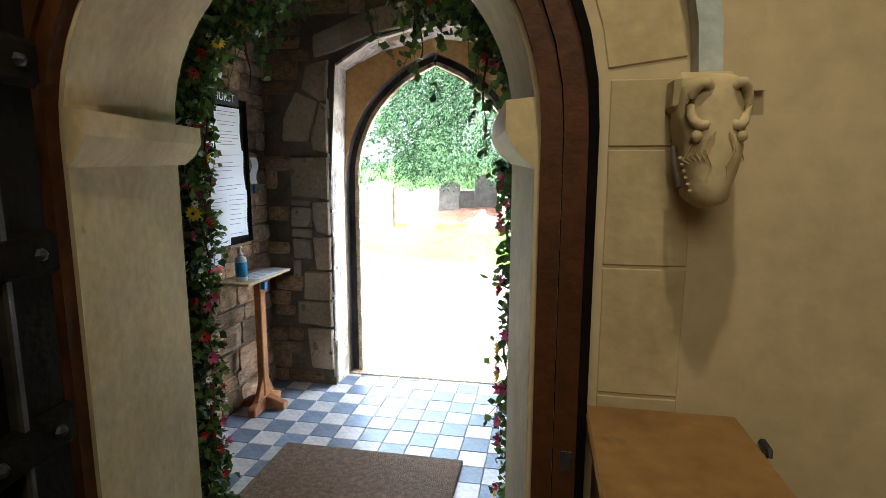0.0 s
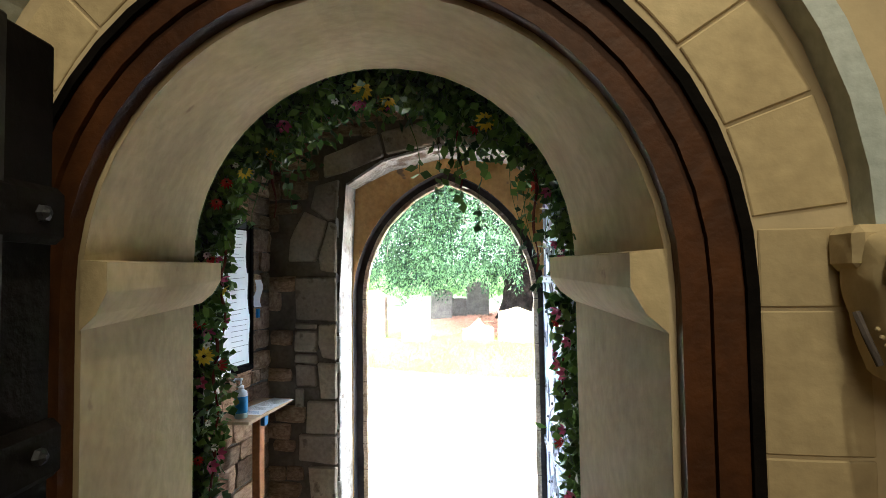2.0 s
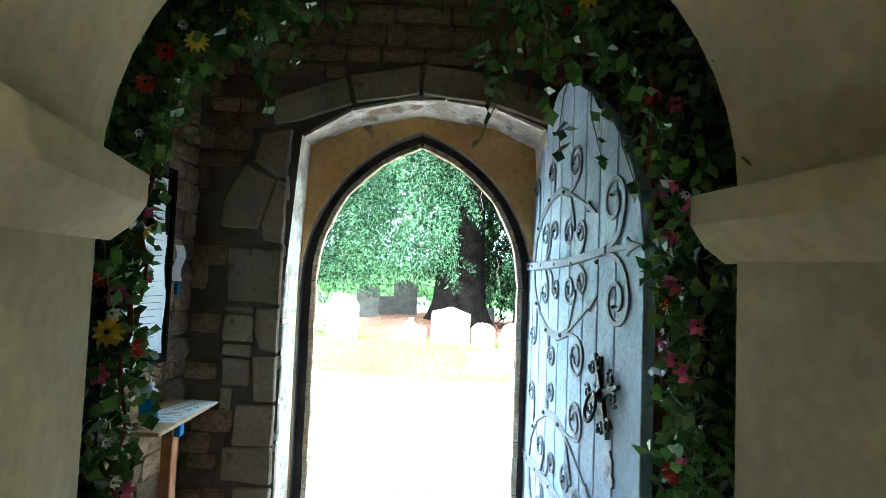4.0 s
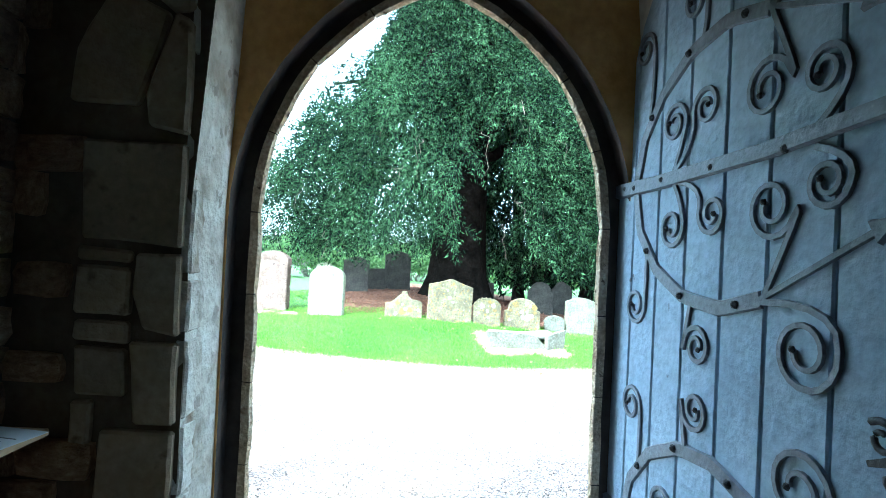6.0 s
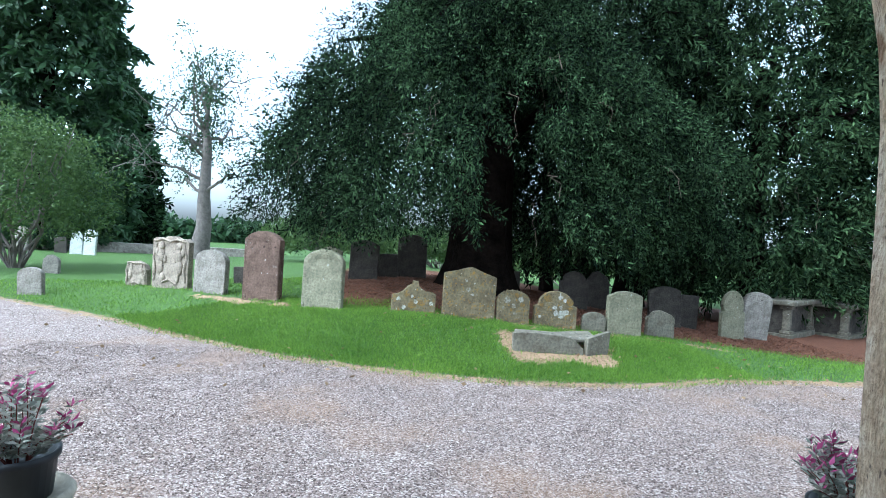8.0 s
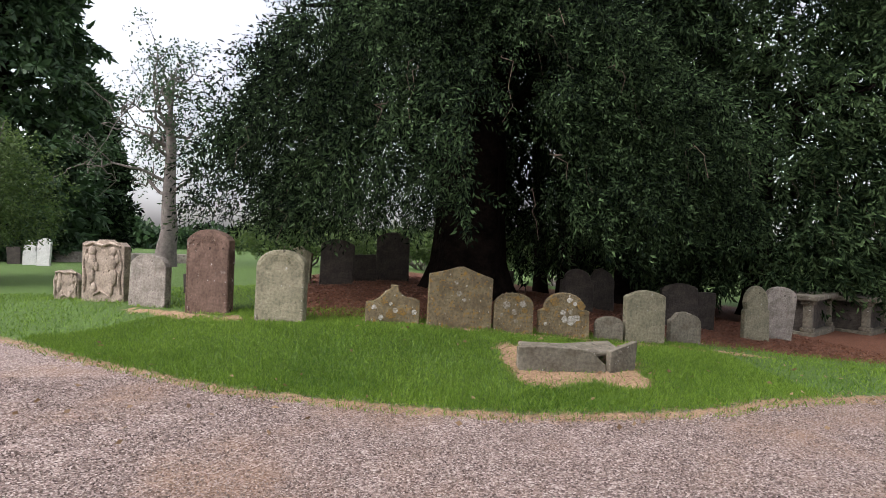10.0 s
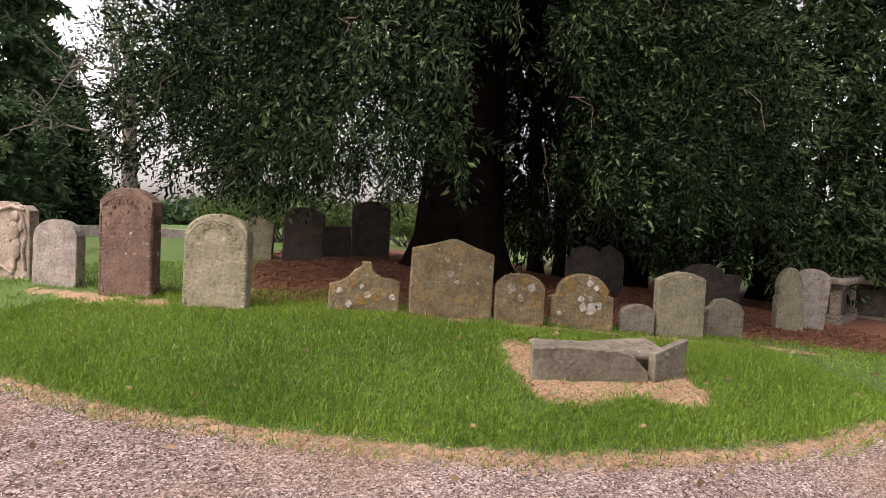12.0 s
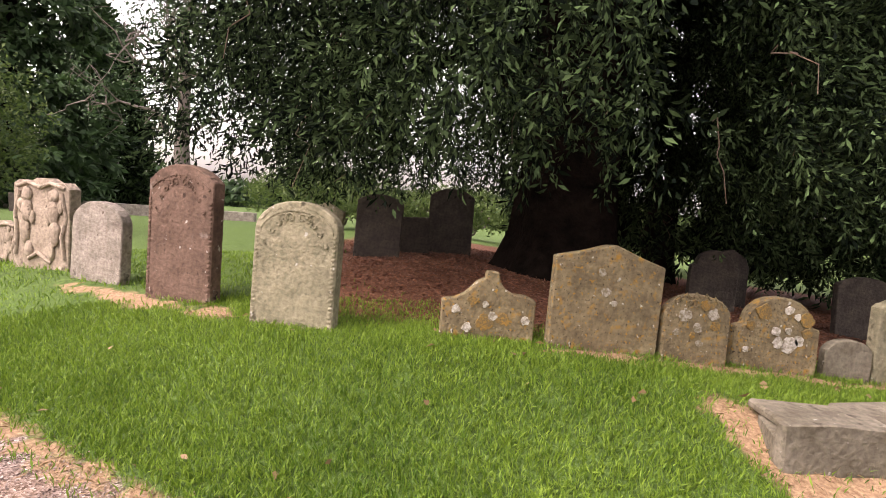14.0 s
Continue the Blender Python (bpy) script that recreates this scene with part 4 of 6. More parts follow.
def yew(x, y, lab, radius, zlo, zhi, n, per, seed, trunk_r=0.5, stems=None, length=0.12, width=0.035, inner=0.7, twigs=60, gap=None, key="yew"):
    rng = np.random.default_rng(seed)
    z = gz(x, y)
    t = thing("yew_tree", pose(x, y, z), lab, "tree")
    bm = bmesh.new()
    for (sx, sy, r) in stems or [(0, 0, trunk_r)]:
        prev = None
        for k, (zz, rr) in enumerate([(-0.2, 1.5), (0.15, 1.15), (0.5, 0.96), (1.2, 0.86), (2.2, 0.84), (3.4, 0.8), (5.0, 0.6), (7.0, 0.35)]):
            ring = []
            for i in range(20):
                a = 2 * math.pi * i / 20
                q = r * rr * (1 + 0.10 * math.sin(5 * a + zz * 0.6) + 0.06 * math.sin(9 * a + 1 + zz) * (1.3 if zz < 0.4 else 0.8))
                ring.append(bm.verts.new((sx + q * math.cos(a) + 0.06 * zz * sx, sy + q * math.sin(a), zz)))
            if prev:
                for i in range(20):
                    bm.faces.new((prev[i], prev[(i + 1) % 20], ring[(i + 1) % 20], ring[i]))
            prev = ring
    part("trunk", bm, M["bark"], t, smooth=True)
    for i in range(16):
        bm = bmesh.new()
        a = 2 * math.pi * i / 16 + rng.uniform(-0.15, 0.15)
        zz = rng.uniform(1.9, 5.2) + (2.4 if math.sin(a) < -0.5 else 0)
        rx, ry = radius(np.array([zz]))
        b = (float(rx[0]) * 0.85 * math.cos(a), float(ry[0]) * 0.85 * math.sin(a), zz + rng.uniform(-0.5, 0.6))
        tube(bm, limb_curve(rng, (0.3 * math.cos(a), 0.3 * math.sin(a), zz), b, 0.4), 0.13, 0.02, 7)
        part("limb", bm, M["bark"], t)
    bm = bmesh.new()
    for i in range(twigs):
        a = rng.uniform(0, 2 * math.pi)
        zz = rng.uniform(zlo + 0.3, zlo + 2.6)
        rx, ry = radius(np.array([zz]))
        k = rng.uniform(0.55, 0.98)
        p = Vector((float(rx[0]) * k * math.cos(a), float(ry[0]) * k * math.sin(a), zz))
        q = p + Vector((math.cos(a) * rng.uniform(0.1, 0.5), math.sin(a) * rng.uniform(0.1, 0.5), -rng.uniform(0.3, 0.9)))
        tube(bm, limb_curve(rng, p, q, 0.1, 5, 0.05), 0.006, 0.003, 4)
    part("dead_twigs", bm, M["twig"], t, "pale bare hanging twigs")["kind"] = "stuff"
    drooping_crown("crown", rng, n, per, radius, zlo, zhi, length, width, M[key], t, inner=inner, gap=gap)
    return t


def yew_radius(z):
    k = np.interp(z, [0.7, 1.4, 2.4, 3.4, 4.2, 5.0, 6.0, 8.0, 10.0], [0.92, 0.99, 0.99, 0.82, 0.64, 0.44, 0.32, 0.24, 0.1])
    return 4.45 * k, 3.4 * np.maximum(k, 0.3) ** 0.85


def yew_gap(c, rng):
    """The boughs part before the trunk, thin out low down, and hang in uneven tiers."""
    x, y, z = c[:, 0], c[:, 1], c[:, 2]
    wob = 0.35 * np.sin(2.1 * x + 1.3) + 0.2 * np.sin(5.3 * x)
    front = (np.abs(x - 0.05) < 0.75 - 0.12 * z + 0.15 * np.sin(4 * z)) & (y < 0.6) & (z < 3.0 + wob)
    low = (z < 1.45 + wob * 0.5 - 0.12 * np.clip(-x - 1.5, 0, 3)) & (rng.random(len(x)) < 0.45)
    tier = (np.sin(1.9 * z + 1.1 * x + 0.8 * y) + np.sin(3.7 * x - 1.3 * z + 0.5 * y) < -1.72) & (np.abs(x) > 1.2)
    deep = (x ** 2 + y ** 2 < 2.6) & (z < 3.0)
    return front | low | tier | deep


yew(1.78, 13.25, "old dark yew with broad trunk and drooping boughs", yew_radius, 1.15, 9.5, 19000, 38, 11, 0.60, inner=0.50, length=0.074, width=0.024, gap=yew_gap)


def yew2_radius(z):
    k = np.interp(z, [0.5, 1.4, 2.5, 5.0, 8.0, 12.0, 14.0], [0.7, 0.9, 1.0, 1.0, 0.9, 0.5, 0.1])
    return 4.3 * k, 3.6 * k


yew(5.6, 18.0, "second dark yew of several thin trunks", yew2_radius, 0.9, 13, 5600, 24, 12, 0.3, stems=[(-0.9, 0.2, 0.17), (-0.5, -0.3, 0.14), (0.1, 0.2, 0.2), (1.2, 0, 0.2), (1.9, 0.4, 0.16)], length=0.17, width=0.05, inner=0.5, twigs=20)
yew(10.3, 17.4, "dark spreading conifer with low boughs over the chest tombs", yew2_radius, 0.8, 13, 7000, 24, 13, 0.35, length=0.17, width=0.05, inner=0.6, twigs=40, key="yew_light")
yew(15.5, 17.0, "further dark conifer at the edge of the churchyard", yew2_radius, 0.9, 13, 2200, 20, 14, 0.35, length=0.22, width=0.07, inner=0.6, twigs=0, key="yew_light")


def conifer(x, y, h, r, lab, n, per, seed, material, length=0.4, low=0.2):
    rng = np.random.default_rng(seed)
    t = thing("conifer", pose(x, y, gz(x, y)), lab, "tree")
    bm = bmesh.new()
    tube(bm, [(0, 0, -0.2), (0.05, 0, h * 0.4), (0, 0.05, h * 0.95)], r * 0.12, 0.04, 9)
    part("trunk", bm, M["bark"], t)

    def rad(z):
        k = np.interp(z / h, [0, 0.1, 0.3, 0.6, 0.85, 1.0], [0.65, 0.95, 1.0, 0.75, 0.38, 0.03])
        k = k * (1 + 0.14 * np.sin(z * 2.3) + 0.08 * np.sin(z * 5.1 + 1))
        return r * k, r * k
    drooping_crown("crown", rng, n, per, rad, low, h, length, length * 0.42, M[material], t, droop=0.3, spray=0.8, inner=0.6)


conifer(-17.9, 34, 21, 4.5, "tall broad conifer with soft green foliage", 3000, 16, 21, "conifer", 0.5)
conifer(-18.3, 43, 11.5, 2.5, "smaller dark conical conifer", 1500, 16, 22, "yew", 0.45)
conifer(-26, 40, 17, 5.0, "further dark conifer at the edge of the lawn", 1500, 14, 23, "yew", 0.55)


def bare_tree(x, y, h, seed, lab):
    rng = np.random.default_rng(seed)
    t = thing("sparse_tree", pose(x, y, gz(x, y)), lab, "tree")
    bm = bmesh.new()
    tube(bm, [(0, 0, -0.3), (0.0, 0, 0.6), (0.1, 0, 1.3), (0.05, 0, 2.5), (0.1, 0, 4.5), (0.0, 0, h * 0.8), (0.1, 0, h)], 0.42, 0.05, 10)
    tips = []
    part_tr = part("trunk", bm, M["greybark"], t, smooth=True)
    bm = bmesh.new()
    for i in range(17):
        a = rng.uniform(0, 2 * math.pi)
        zz = rng.uniform(2.2, h * 0.95)
        l = (h - zz) * 0.45 + 1.0
        b = Vector((l * math.cos(a), l * math.sin(a), zz + rng.uniform(0.1, 1.2)))
        pts = limb_curve(rng, (0, 0, zz), b, 0.3, 6, 0.12)
        tube(bm, pts, 0.075, 0.015, 5)
        for j in range(6):
            p = pts[rng.integers(2, 7)]
            q = p + Vector(rng.normal(0, 0.55, 3)) + Vector((0, 0, 0.3))
            tube(bm, limb_curve(rng, p, q, 0.05, 4, 0.06), 0.028, 0.008, 4)
            tips.append(q)
            for k in range(3):
                q2 = q + Vector(rng.normal(0, 0.3, 3))
                tube(bm, [q, q.lerp(q2, 0.5) + Vector(rng.normal(0, 0.04, 3)), q2], 0.01, 0.004, 3)
                tips.append(q2)
    part("twigs", bm, M["greybark"], t, "grey bare branches and twigs")["kind"] = "stuff"
    tp = np.array([tuple(v) for v in tips])
    base = np.repeat(tp, 14, 0) + rng.normal(0, 0.16, (len(tp) * 14, 3))
    leaves("foliage", base, rng.normal(size=base.shape), 0.12, 0.07, M["conifer"], t, "", "thin scattered leaves", rng=rng)


bare_tree(-7.2, 25.8, 6.6, 31, "thinly leaved tree with grey bare branches")


def bush(x, y, r, h, lab, n, seed, material="shrub", ls=0.09):
    rng = np.random.default_rng(seed)
    t = thing("shrub", pose(x, y, gz(x, y)), lab, "shrub")
    bm = bmesh.new()
    for i in range(14):
        a = rng.uniform(0, 2 * math.pi)
        q = (r * 0.75 * math.cos(a), r * 0.75 * math.sin(a), h * rng.uniform(0.5, 0.9))
        tube(bm, limb_curve(rng, (0.15 * math.cos(a), 0.15 * math.sin(a), -0.05), q, 0.2), 0.04, 0.008, 5)
    part("stems", bm, M["greybark"], t)
    th = rng.uniform(0, 2 * np.pi, n)
    ph = rng.uniform(-0.6, 1, n)
    k = 1 - 0.5 * rng.random(n) ** 1.5
    wob = 1 + 0.16 * np.sin(4 * th + 3 * ph) + 0.1 * np.sin(9 * th)
    rr = np.sqrt(1 - np.clip(ph, -0.9, 1) ** 2)
    c = np.stack([r * k * wob * rr * np.cos(th), r * k * wob * rr * np.sin(th), h * 0.5 + h * 0.5 * ph * k], 1)
    pos = np.repeat(c, 8, 0) + rng.normal(0, 0.09, (n * 8, 3))
    d = rng.normal(size=pos.shape) + np.repeat(c, 8, 0) * [0.6 / r, 0.6 / r, 0] + [0, 0, 0.2]
    leaves("leaves", pos, d, ls, ls * 0.5, M[material], t, "", "", rng=rng)


bush(-8.6, 17.2, 1.9, 3.7, "bright green leafy shrub on the lawn", 2600, 41)
bush(-2.0, 24, 2.2, 1.8, "low bright green bush beyond the yew", 1400, 42, ls=0.14)
bush(2.5, 27, 3.0, 1.8, "low green bush in the field behind the yew", 1400, 43, ls=0.16)
bush(8.0, 26, 3.5, 2.2, "green bush behind the dark trees", 1400, 44, ls=0.16)


def hedge(name, x0, x1, y, h, n, seed, lab):
    rng = np.random.default_rng(seed)
    p = np.stack([rng.uniform(x0, x1, n), y + rng.normal(0, 1.5, n), rng.random(n) ** 0.7 * h], 1)
    p[:, 2] *= 0.75 + 0.35 * np.sin(p[:, 0] * 0.13) * np.sin(p[:, 0] * 0.31 + 1)
    p[:, 2] += -1.4
    pos = np.repeat(p, 5, 0) + rng.normal(0, 0.5, (n * 5, 3))
    leaves(name, pos, rng.normal(size=pos.shape), 1.2, 0.8, M["conifer"], None, "stuff", lab, rng=rng)


hedge("far_hedge", -110, 90, 95, 4.5, 5000, 51, "long distant hedgerow of mixed green trees")

# ---------------------------------------------------------------- porch masonry
rs = random.Random(7)


def stone_mesh(seed, chip=0.10):
    """A rough block one unit wide and high, its face towards -y, to be scaled."""
    r = random.Random(seed)
    bm = bmesh.new()
    nx, nz = 3, 3
    grid = []
    for j in range(nz + 1):
        row = []
        for i in range(nx + 1):
            e = (i in (0, nx)) + (j in (0, nz))
            x, z = i / nx - 0.5, j / nz - 0.5
            if e == 2:
                x, z = x * 0.93, z * 0.93
            y = -1.0 + (0.35 if e else 0) + r.uniform(-0.18, 0.18)
            row.append(bm.verts.new((x + r.uniform(-0.03, 0.03) * (1 if e else 2), y, z + r.uniform(-0.03, 0.03) * (1 if e else 2))))
        grid.append(row)
    for j in range(nz):
        for i in range(nx):
            bm.faces.new((grid[j][i], grid[j][i + 1], grid[j + 1][i + 1], grid[j + 1][i]))
    rim = grid[0] + [grid[j][nx] for j in range(1, nz)] + grid[nz][::-1] + [grid[j][0] for j in range(nz - 1, 0, -1)]
    back = [bm.verts.new((v.co.x * 1.04, 0.3, v.co.z * 1.04)) for v in rim]
    n = len(rim)
    for i in range(n):
        bm.faces.new((rim[(i + 1) % n], rim[i], back[i], back[(i + 1) % n]))
    me = bpy.data.meshes.new("stone")
    bm.to_mesh(me)
    bm.free()
    return me


STONES = {}
for key in ("rubble", "dressed"):
    STONES[key] = []
    for i in range(7):
        me = stone_mesh(i * 5 + len(key))
        me.materials.append(M[key])
        STONES[key].append(me)


def inside(poly, x, z):
    c = False
    n = len(poly)
    for i in range(n):
        (x1, z1), (x2, z2) = poly[i], poly[(i + 1) % n]
        if (z1 > z) != (z2 > z) and x < (x2 - x1) * (z - z1) / (z2 - z1) + x1:
            c = not c
    return c


def lay_rubble(owner, m, a0, a1, z0, z1, skip, seed, depth=0.03, hmin=0.07, hmax=0.16, wmin=0.10, wmax=0.30, key="rubble"):
    """Rough courses on the face of a wall: m carries its plane, x along it and -y out of it."""
    r = random.Random(seed)
    z = z0
    while z < z1:
        h = r.uniform(hmin, hmax)
        x = a0 - r.uniform(0, 0.1)
        while x < a1:
            w = r.uniform(wmin, wmax)
            cx, cz = x + w / 2, z + h / 2 + r.uniform(-0.006, 0.006)
            x0_, x1_ = max(x, a0), min(x + w, a1)
            x += w
            if x1_ - x0_ < 0.04:
                continue
            cx = (x0_ + x1_) / 2
            hit = any(skip(px, pz) for px in (x0_ + 0.01, cx, x1_ - 0.01) for pz in (z + 0.01, cz, z + h - 0.01))
            if hit:
                continue
            ob = new("stone", r.choice(STONES[key]))
            ob.parent = owner
            ob.matrix_basis = m @ pose(cx, 0, cz, 0, r.uniform(-2, 2), 0) @ Matrix.Diagonal((x1_ - x0_ - 0.010, depth * r.uniform(0.7, 1.3), h - 0.010, 1))
        z += h


def block(owner, m, poly, depth, key, name="stone", bev=0.008):
    bm = prism(poly, -depth, 0.02, bev)
    bmesh.ops.subdivide_edges(bm, edges=[e for e in bm.edges if e.calc_length() > 0.09], cuts=2, use_grid_fill=True)
    sd = poly[0][0] * 7
    for v in bm.verts:
        v.co += noise.noise_vector(v.co * 9 + Vector((sd, 0, 0))) * min(0.006, depth * 0.4)
    ob = part(name, bm, M[key])
    ob.parent = owner
    ob.matrix_basis = m
    return ob


# the wall round the outer doorway, seen from within
SOUTH = pose(0, V1, 0)
masonry_s = new("masonry_south")
masonry_s.matrix_world = HOUSE
tagged(masonry_s, kind="structure")
DRESSED = []
for pl in ([(-1.199, 1.644), (-0.915, 1.644), (-0.915, 1.352), (-1.192, 1.371)],
           [(-1.134, 2.080), (-0.976, 2.006), (-1.051, 1.746), (-1.245, 1.751), (-1.227, 1.894)],
           [(-0.958, 2.006), (-0.915, 1.987), (-0.915, 1.667), (-1.018, 1.691), (-1.032, 1.774)],
           [(-1.051, 2.247), (-0.893, 2.284), (-0.915, 2.020), (-0.967, 2.015), (-1.088, 2.098)],
           [(-1.037, 1.334), (-0.915, 1.334), (-0.915, 1.106), (-1.009, 1.125), (-1.041, 1.218)],
           [(-1.199, 1.297), (-1.051, 1.287), (-1.051, 1.157), (-1.204, 1.162)],
           [(-1.199, 1.352), (-1.051, 1.334), (-1.055, 1.301), (-1.199, 1.310)],
           [(-1.190, 1.074), (-1.055, 1.065), (-1.051, 0.930), (-1.190, 0.940)],
           [(-1.199, 1.144), (-1.051, 1.139), (-1.051, 1.079), (-1.199, 1.088)],
           [(-1.041, 1.088), (-0.915, 1.088), (-0.915, 0.856), (-1.023, 0.861)],
           [(-1.116, 0.838), (-0.915, 0.838), (-0.915, 0.629), (-1.125, 0.634)],
           [(-1.199, 0.921), (-1.143, 0.921), (-1.143, 0.791), (-1.199, 0.791)],
           [(-1.171, 0.624), (-0.915, 0.624), (-0.915, 0.439), (-1.171, 0.458)],
           [(-1.106, 0.421), (-0.915, 0.421), (-0.915, 0.124), (-1.078, 0.124)],
           [(-0.847, 2.330), (-0.587, 2.423), (-0.624, 2.571), (-0.995, 2.441), (-0.995, 2.293)],
           [(-0.569, 2.432), (-0.235, 2.488), (-0.235, 2.645), (-0.606, 2.580)],
           [(-0.216, 2.488), (0.117, 2.451), (0.145, 2.608), (-0.216, 2.655)],
           [(0.136, 2.451), (0.451, 2.349), (0.525, 2.497), (0.164, 2.599)]):
    DRESSED.append(pl)
    block(masonry_s, SOUTH, pl, 0.022 + 0.010 * rs.random(), "dressed")
hole = [(x * 1.0, z) for x, z in WIDE]
hole = [(-0.925, -1), (-0.925, 2.27)] + hole[3:6] + [(0.53, 2.33), (0.53, -1)]


def skip_south(x, z):
    return inside(hole, x, z) or any(inside(p, x, z) for p in DRESSED) or (-1.20 < x < -1.05 and 1.66 < z < 1.735)


lay_rubble(masonry_s, SOUTH, U0 + 0.01, U1, 0.01, 3.28, skip_south, 3)
WEST = pose(U0, 0, 0, 0, 0, 90)
masonry_w = new("masonry_west")
masonry_w.matrix_world = HOUSE
tagged(masonry_w, kind="structure")
lay_rubble(masonry_w, WEST, V0, V1, 0.01, 3.28, lambda x, z: False, 5, hmin=0.08, hmax=0.18, wmax=0.36)

# whitewashed blocks lining the embrasure
reveal = new("embrasure_lining")
reveal.matrix_world = HOUSE
tagged(reveal, kind="structure")
LEFT_IN = pose(-0.908, V1, 0, 0, 0, 93)
zz = 0.015
for i, h in enumerate((0.33, 0.30, 0.21, 0.24, 0.16, 0.26, 0.30, 0.24, 0.26)):
    top = min(zz + h, 2.22)
    block(reveal, LEFT_IN, [(0.0, zz), (0.385, zz + rs.uniform(-0.01, 0.01)), (0.383, top - 0.008), (0.0, top - 0.006 + rs.uniform(-0.008, 0.008))], 0.012 + 0.008 * rs.random(), "whitewash")
    zz = top + 0.004
for (xa, za, xb, zb) in ((-0.845, 2.255, -0.60, 2.402), (-0.59, 2.406, -0.32, 2.468), (-0.31, 2.47, -0.10, 2.482), (-0.09, 2.478, 0.17, 2.443), (0.18, 2.44, 0.43, 2.338)):
    d = Vector((xb - xa, 0, zb - za)).normalized()
    nrm = Vector((d.z, 0, -d.x)) * 0.016
    bm = bmesh.new()
    ring = []
    for y in (-0.006, 0.385):
        dz = 0.028 if y > 0 else 0.0
        for (x, z) in ((xa, za + dz), (xb, zb + dz * 0.6), (xb + nrm.x, zb + nrm.z + dz * 0.6), (xa + nrm.x, za + nrm.z + dz)):
            ring.append(bm.verts.new((x, y, z)))
    for q in ((0, 1, 2, 3), (7, 6, 5, 4), (0, 4, 5, 1), (1, 5, 6, 2), (2, 6, 7, 3), (3, 7, 4, 0)):
        bm.faces.new([ring[k] for k in q])
    bmesh.ops.recalc_face_normals(bm, faces=bm.faces)
    ob = part("stone", bm, M["whitewash"])
    ob.parent = reveal
    ob.matrix_basis = SOUTH

# stones of the outer jambs and arch, proud of the joints
jambs = new("jamb_stones")
jambs.matrix_world = HOUSE
tagged(jambs, kind="structure")


def arch_stone(i0, i1):
    a = [Vector((x, 0, z)) for x, z in RING_I]
    b = [Vector((x, 0, z)) for x, z in RING_X]
    c = Vector((RC, 0, 1.0))
    verts, faces = [], []
    ks = [i0 + (i1 - i0) * k / 4 for k in range(5)]
    for j, k in enumerate(ks):
        lo, fr = int(math.floor(k)), k - math.floor(k)
        hi = min(lo + 1, 48)
        pa, pb = a[lo].lerp(a[hi], fr), b[lo].lerp(b[hi], fr)
        e = 0.010 if 0 < j < 4 else 0.004
        out = (a[hi] - a[lo]).normalized() if hi != lo else Vector((0, 0, 1))
        nrm = Vector((out.z, 0, -out.x))
        for p, v in ((pa - nrm * 0.026, VR + 0.066), (pa + nrm * e * 0.3, VR + 0.062), (pa + nrm * e, VR + 0.085), (pa.lerp(pb, 0.5) + nrm * e, VR + 0.17), (pb + nrm * e, V2 - 0.03), (pb - nrm * 0.03, V2 + 0.012), (pb - nrm * 0.12, V2 + 0.012)):
            q = Vector((p.x, v, p.z))
            q += noise.noise_vector(q * 11) * 0.004
            verts.append(q)
    for j in range(4):
        for s in range(6):
            v0 = j * 7 + s
            faces.append((v0, v0 + 7, v0 + 8, v0 + 1))
    ob = mesh("stone", verts, faces, M["jamb"])
    ob.parent = jambs


cuts = [0.12, 2.9, 6.0, 8.6, 11.4, 14.0, 16.6, 19.2, 21.6, 24.0, 26.5, 29.0, 31.5, 34.0, 36.8, 39.4, 42.2, 45.0, 47.88]
for p, q in zip(cuts, cuts[1:]):
    arch_stone(p + 0.015, q - 0.015)

# porch floor of two-coloured tiles
TS = 0.152
tile_me = {}
for key in ("tile_dark", "tile_light"):
    bm = bbox(-TS / 2 + 0.002, TS / 2 - 0.002, -TS / 2 + 0.002, TS / 2 - 0.002, -0.012, 0.0, bev=0.002)
    me = bpy.data.meshes.new("tile")
    bm.to_mesh(me)
    bm.free()
    me.materials.append(M[key])
    tile_me[key] = me
rt = random.Random(5)
for i in range(18):
    for j in range(14):
        ob = new("tile", tile_me["tile_dark" if (i + j) % 2 else "tile_light"])
        ob.parent = floor
        ob.matrix_basis = pose(U0 + 0.08 + i * TS, 0.76 + j * TS, rt.uniform(-0.001, 0.001), rt.uniform(-0.3, 0.3), rt.uniform(-0.3, 0.3), rt.uniform(-0.4, 0.4))
doormat = thing("doormat", HOUSE, "brown coir doormat on the tiled porch floor", "doormat")
part("pile", bbox(-0.86, 0.16, 0.78, 1.62, 0.004, 0.02, bev=0.006), M["doormat"], doormat)

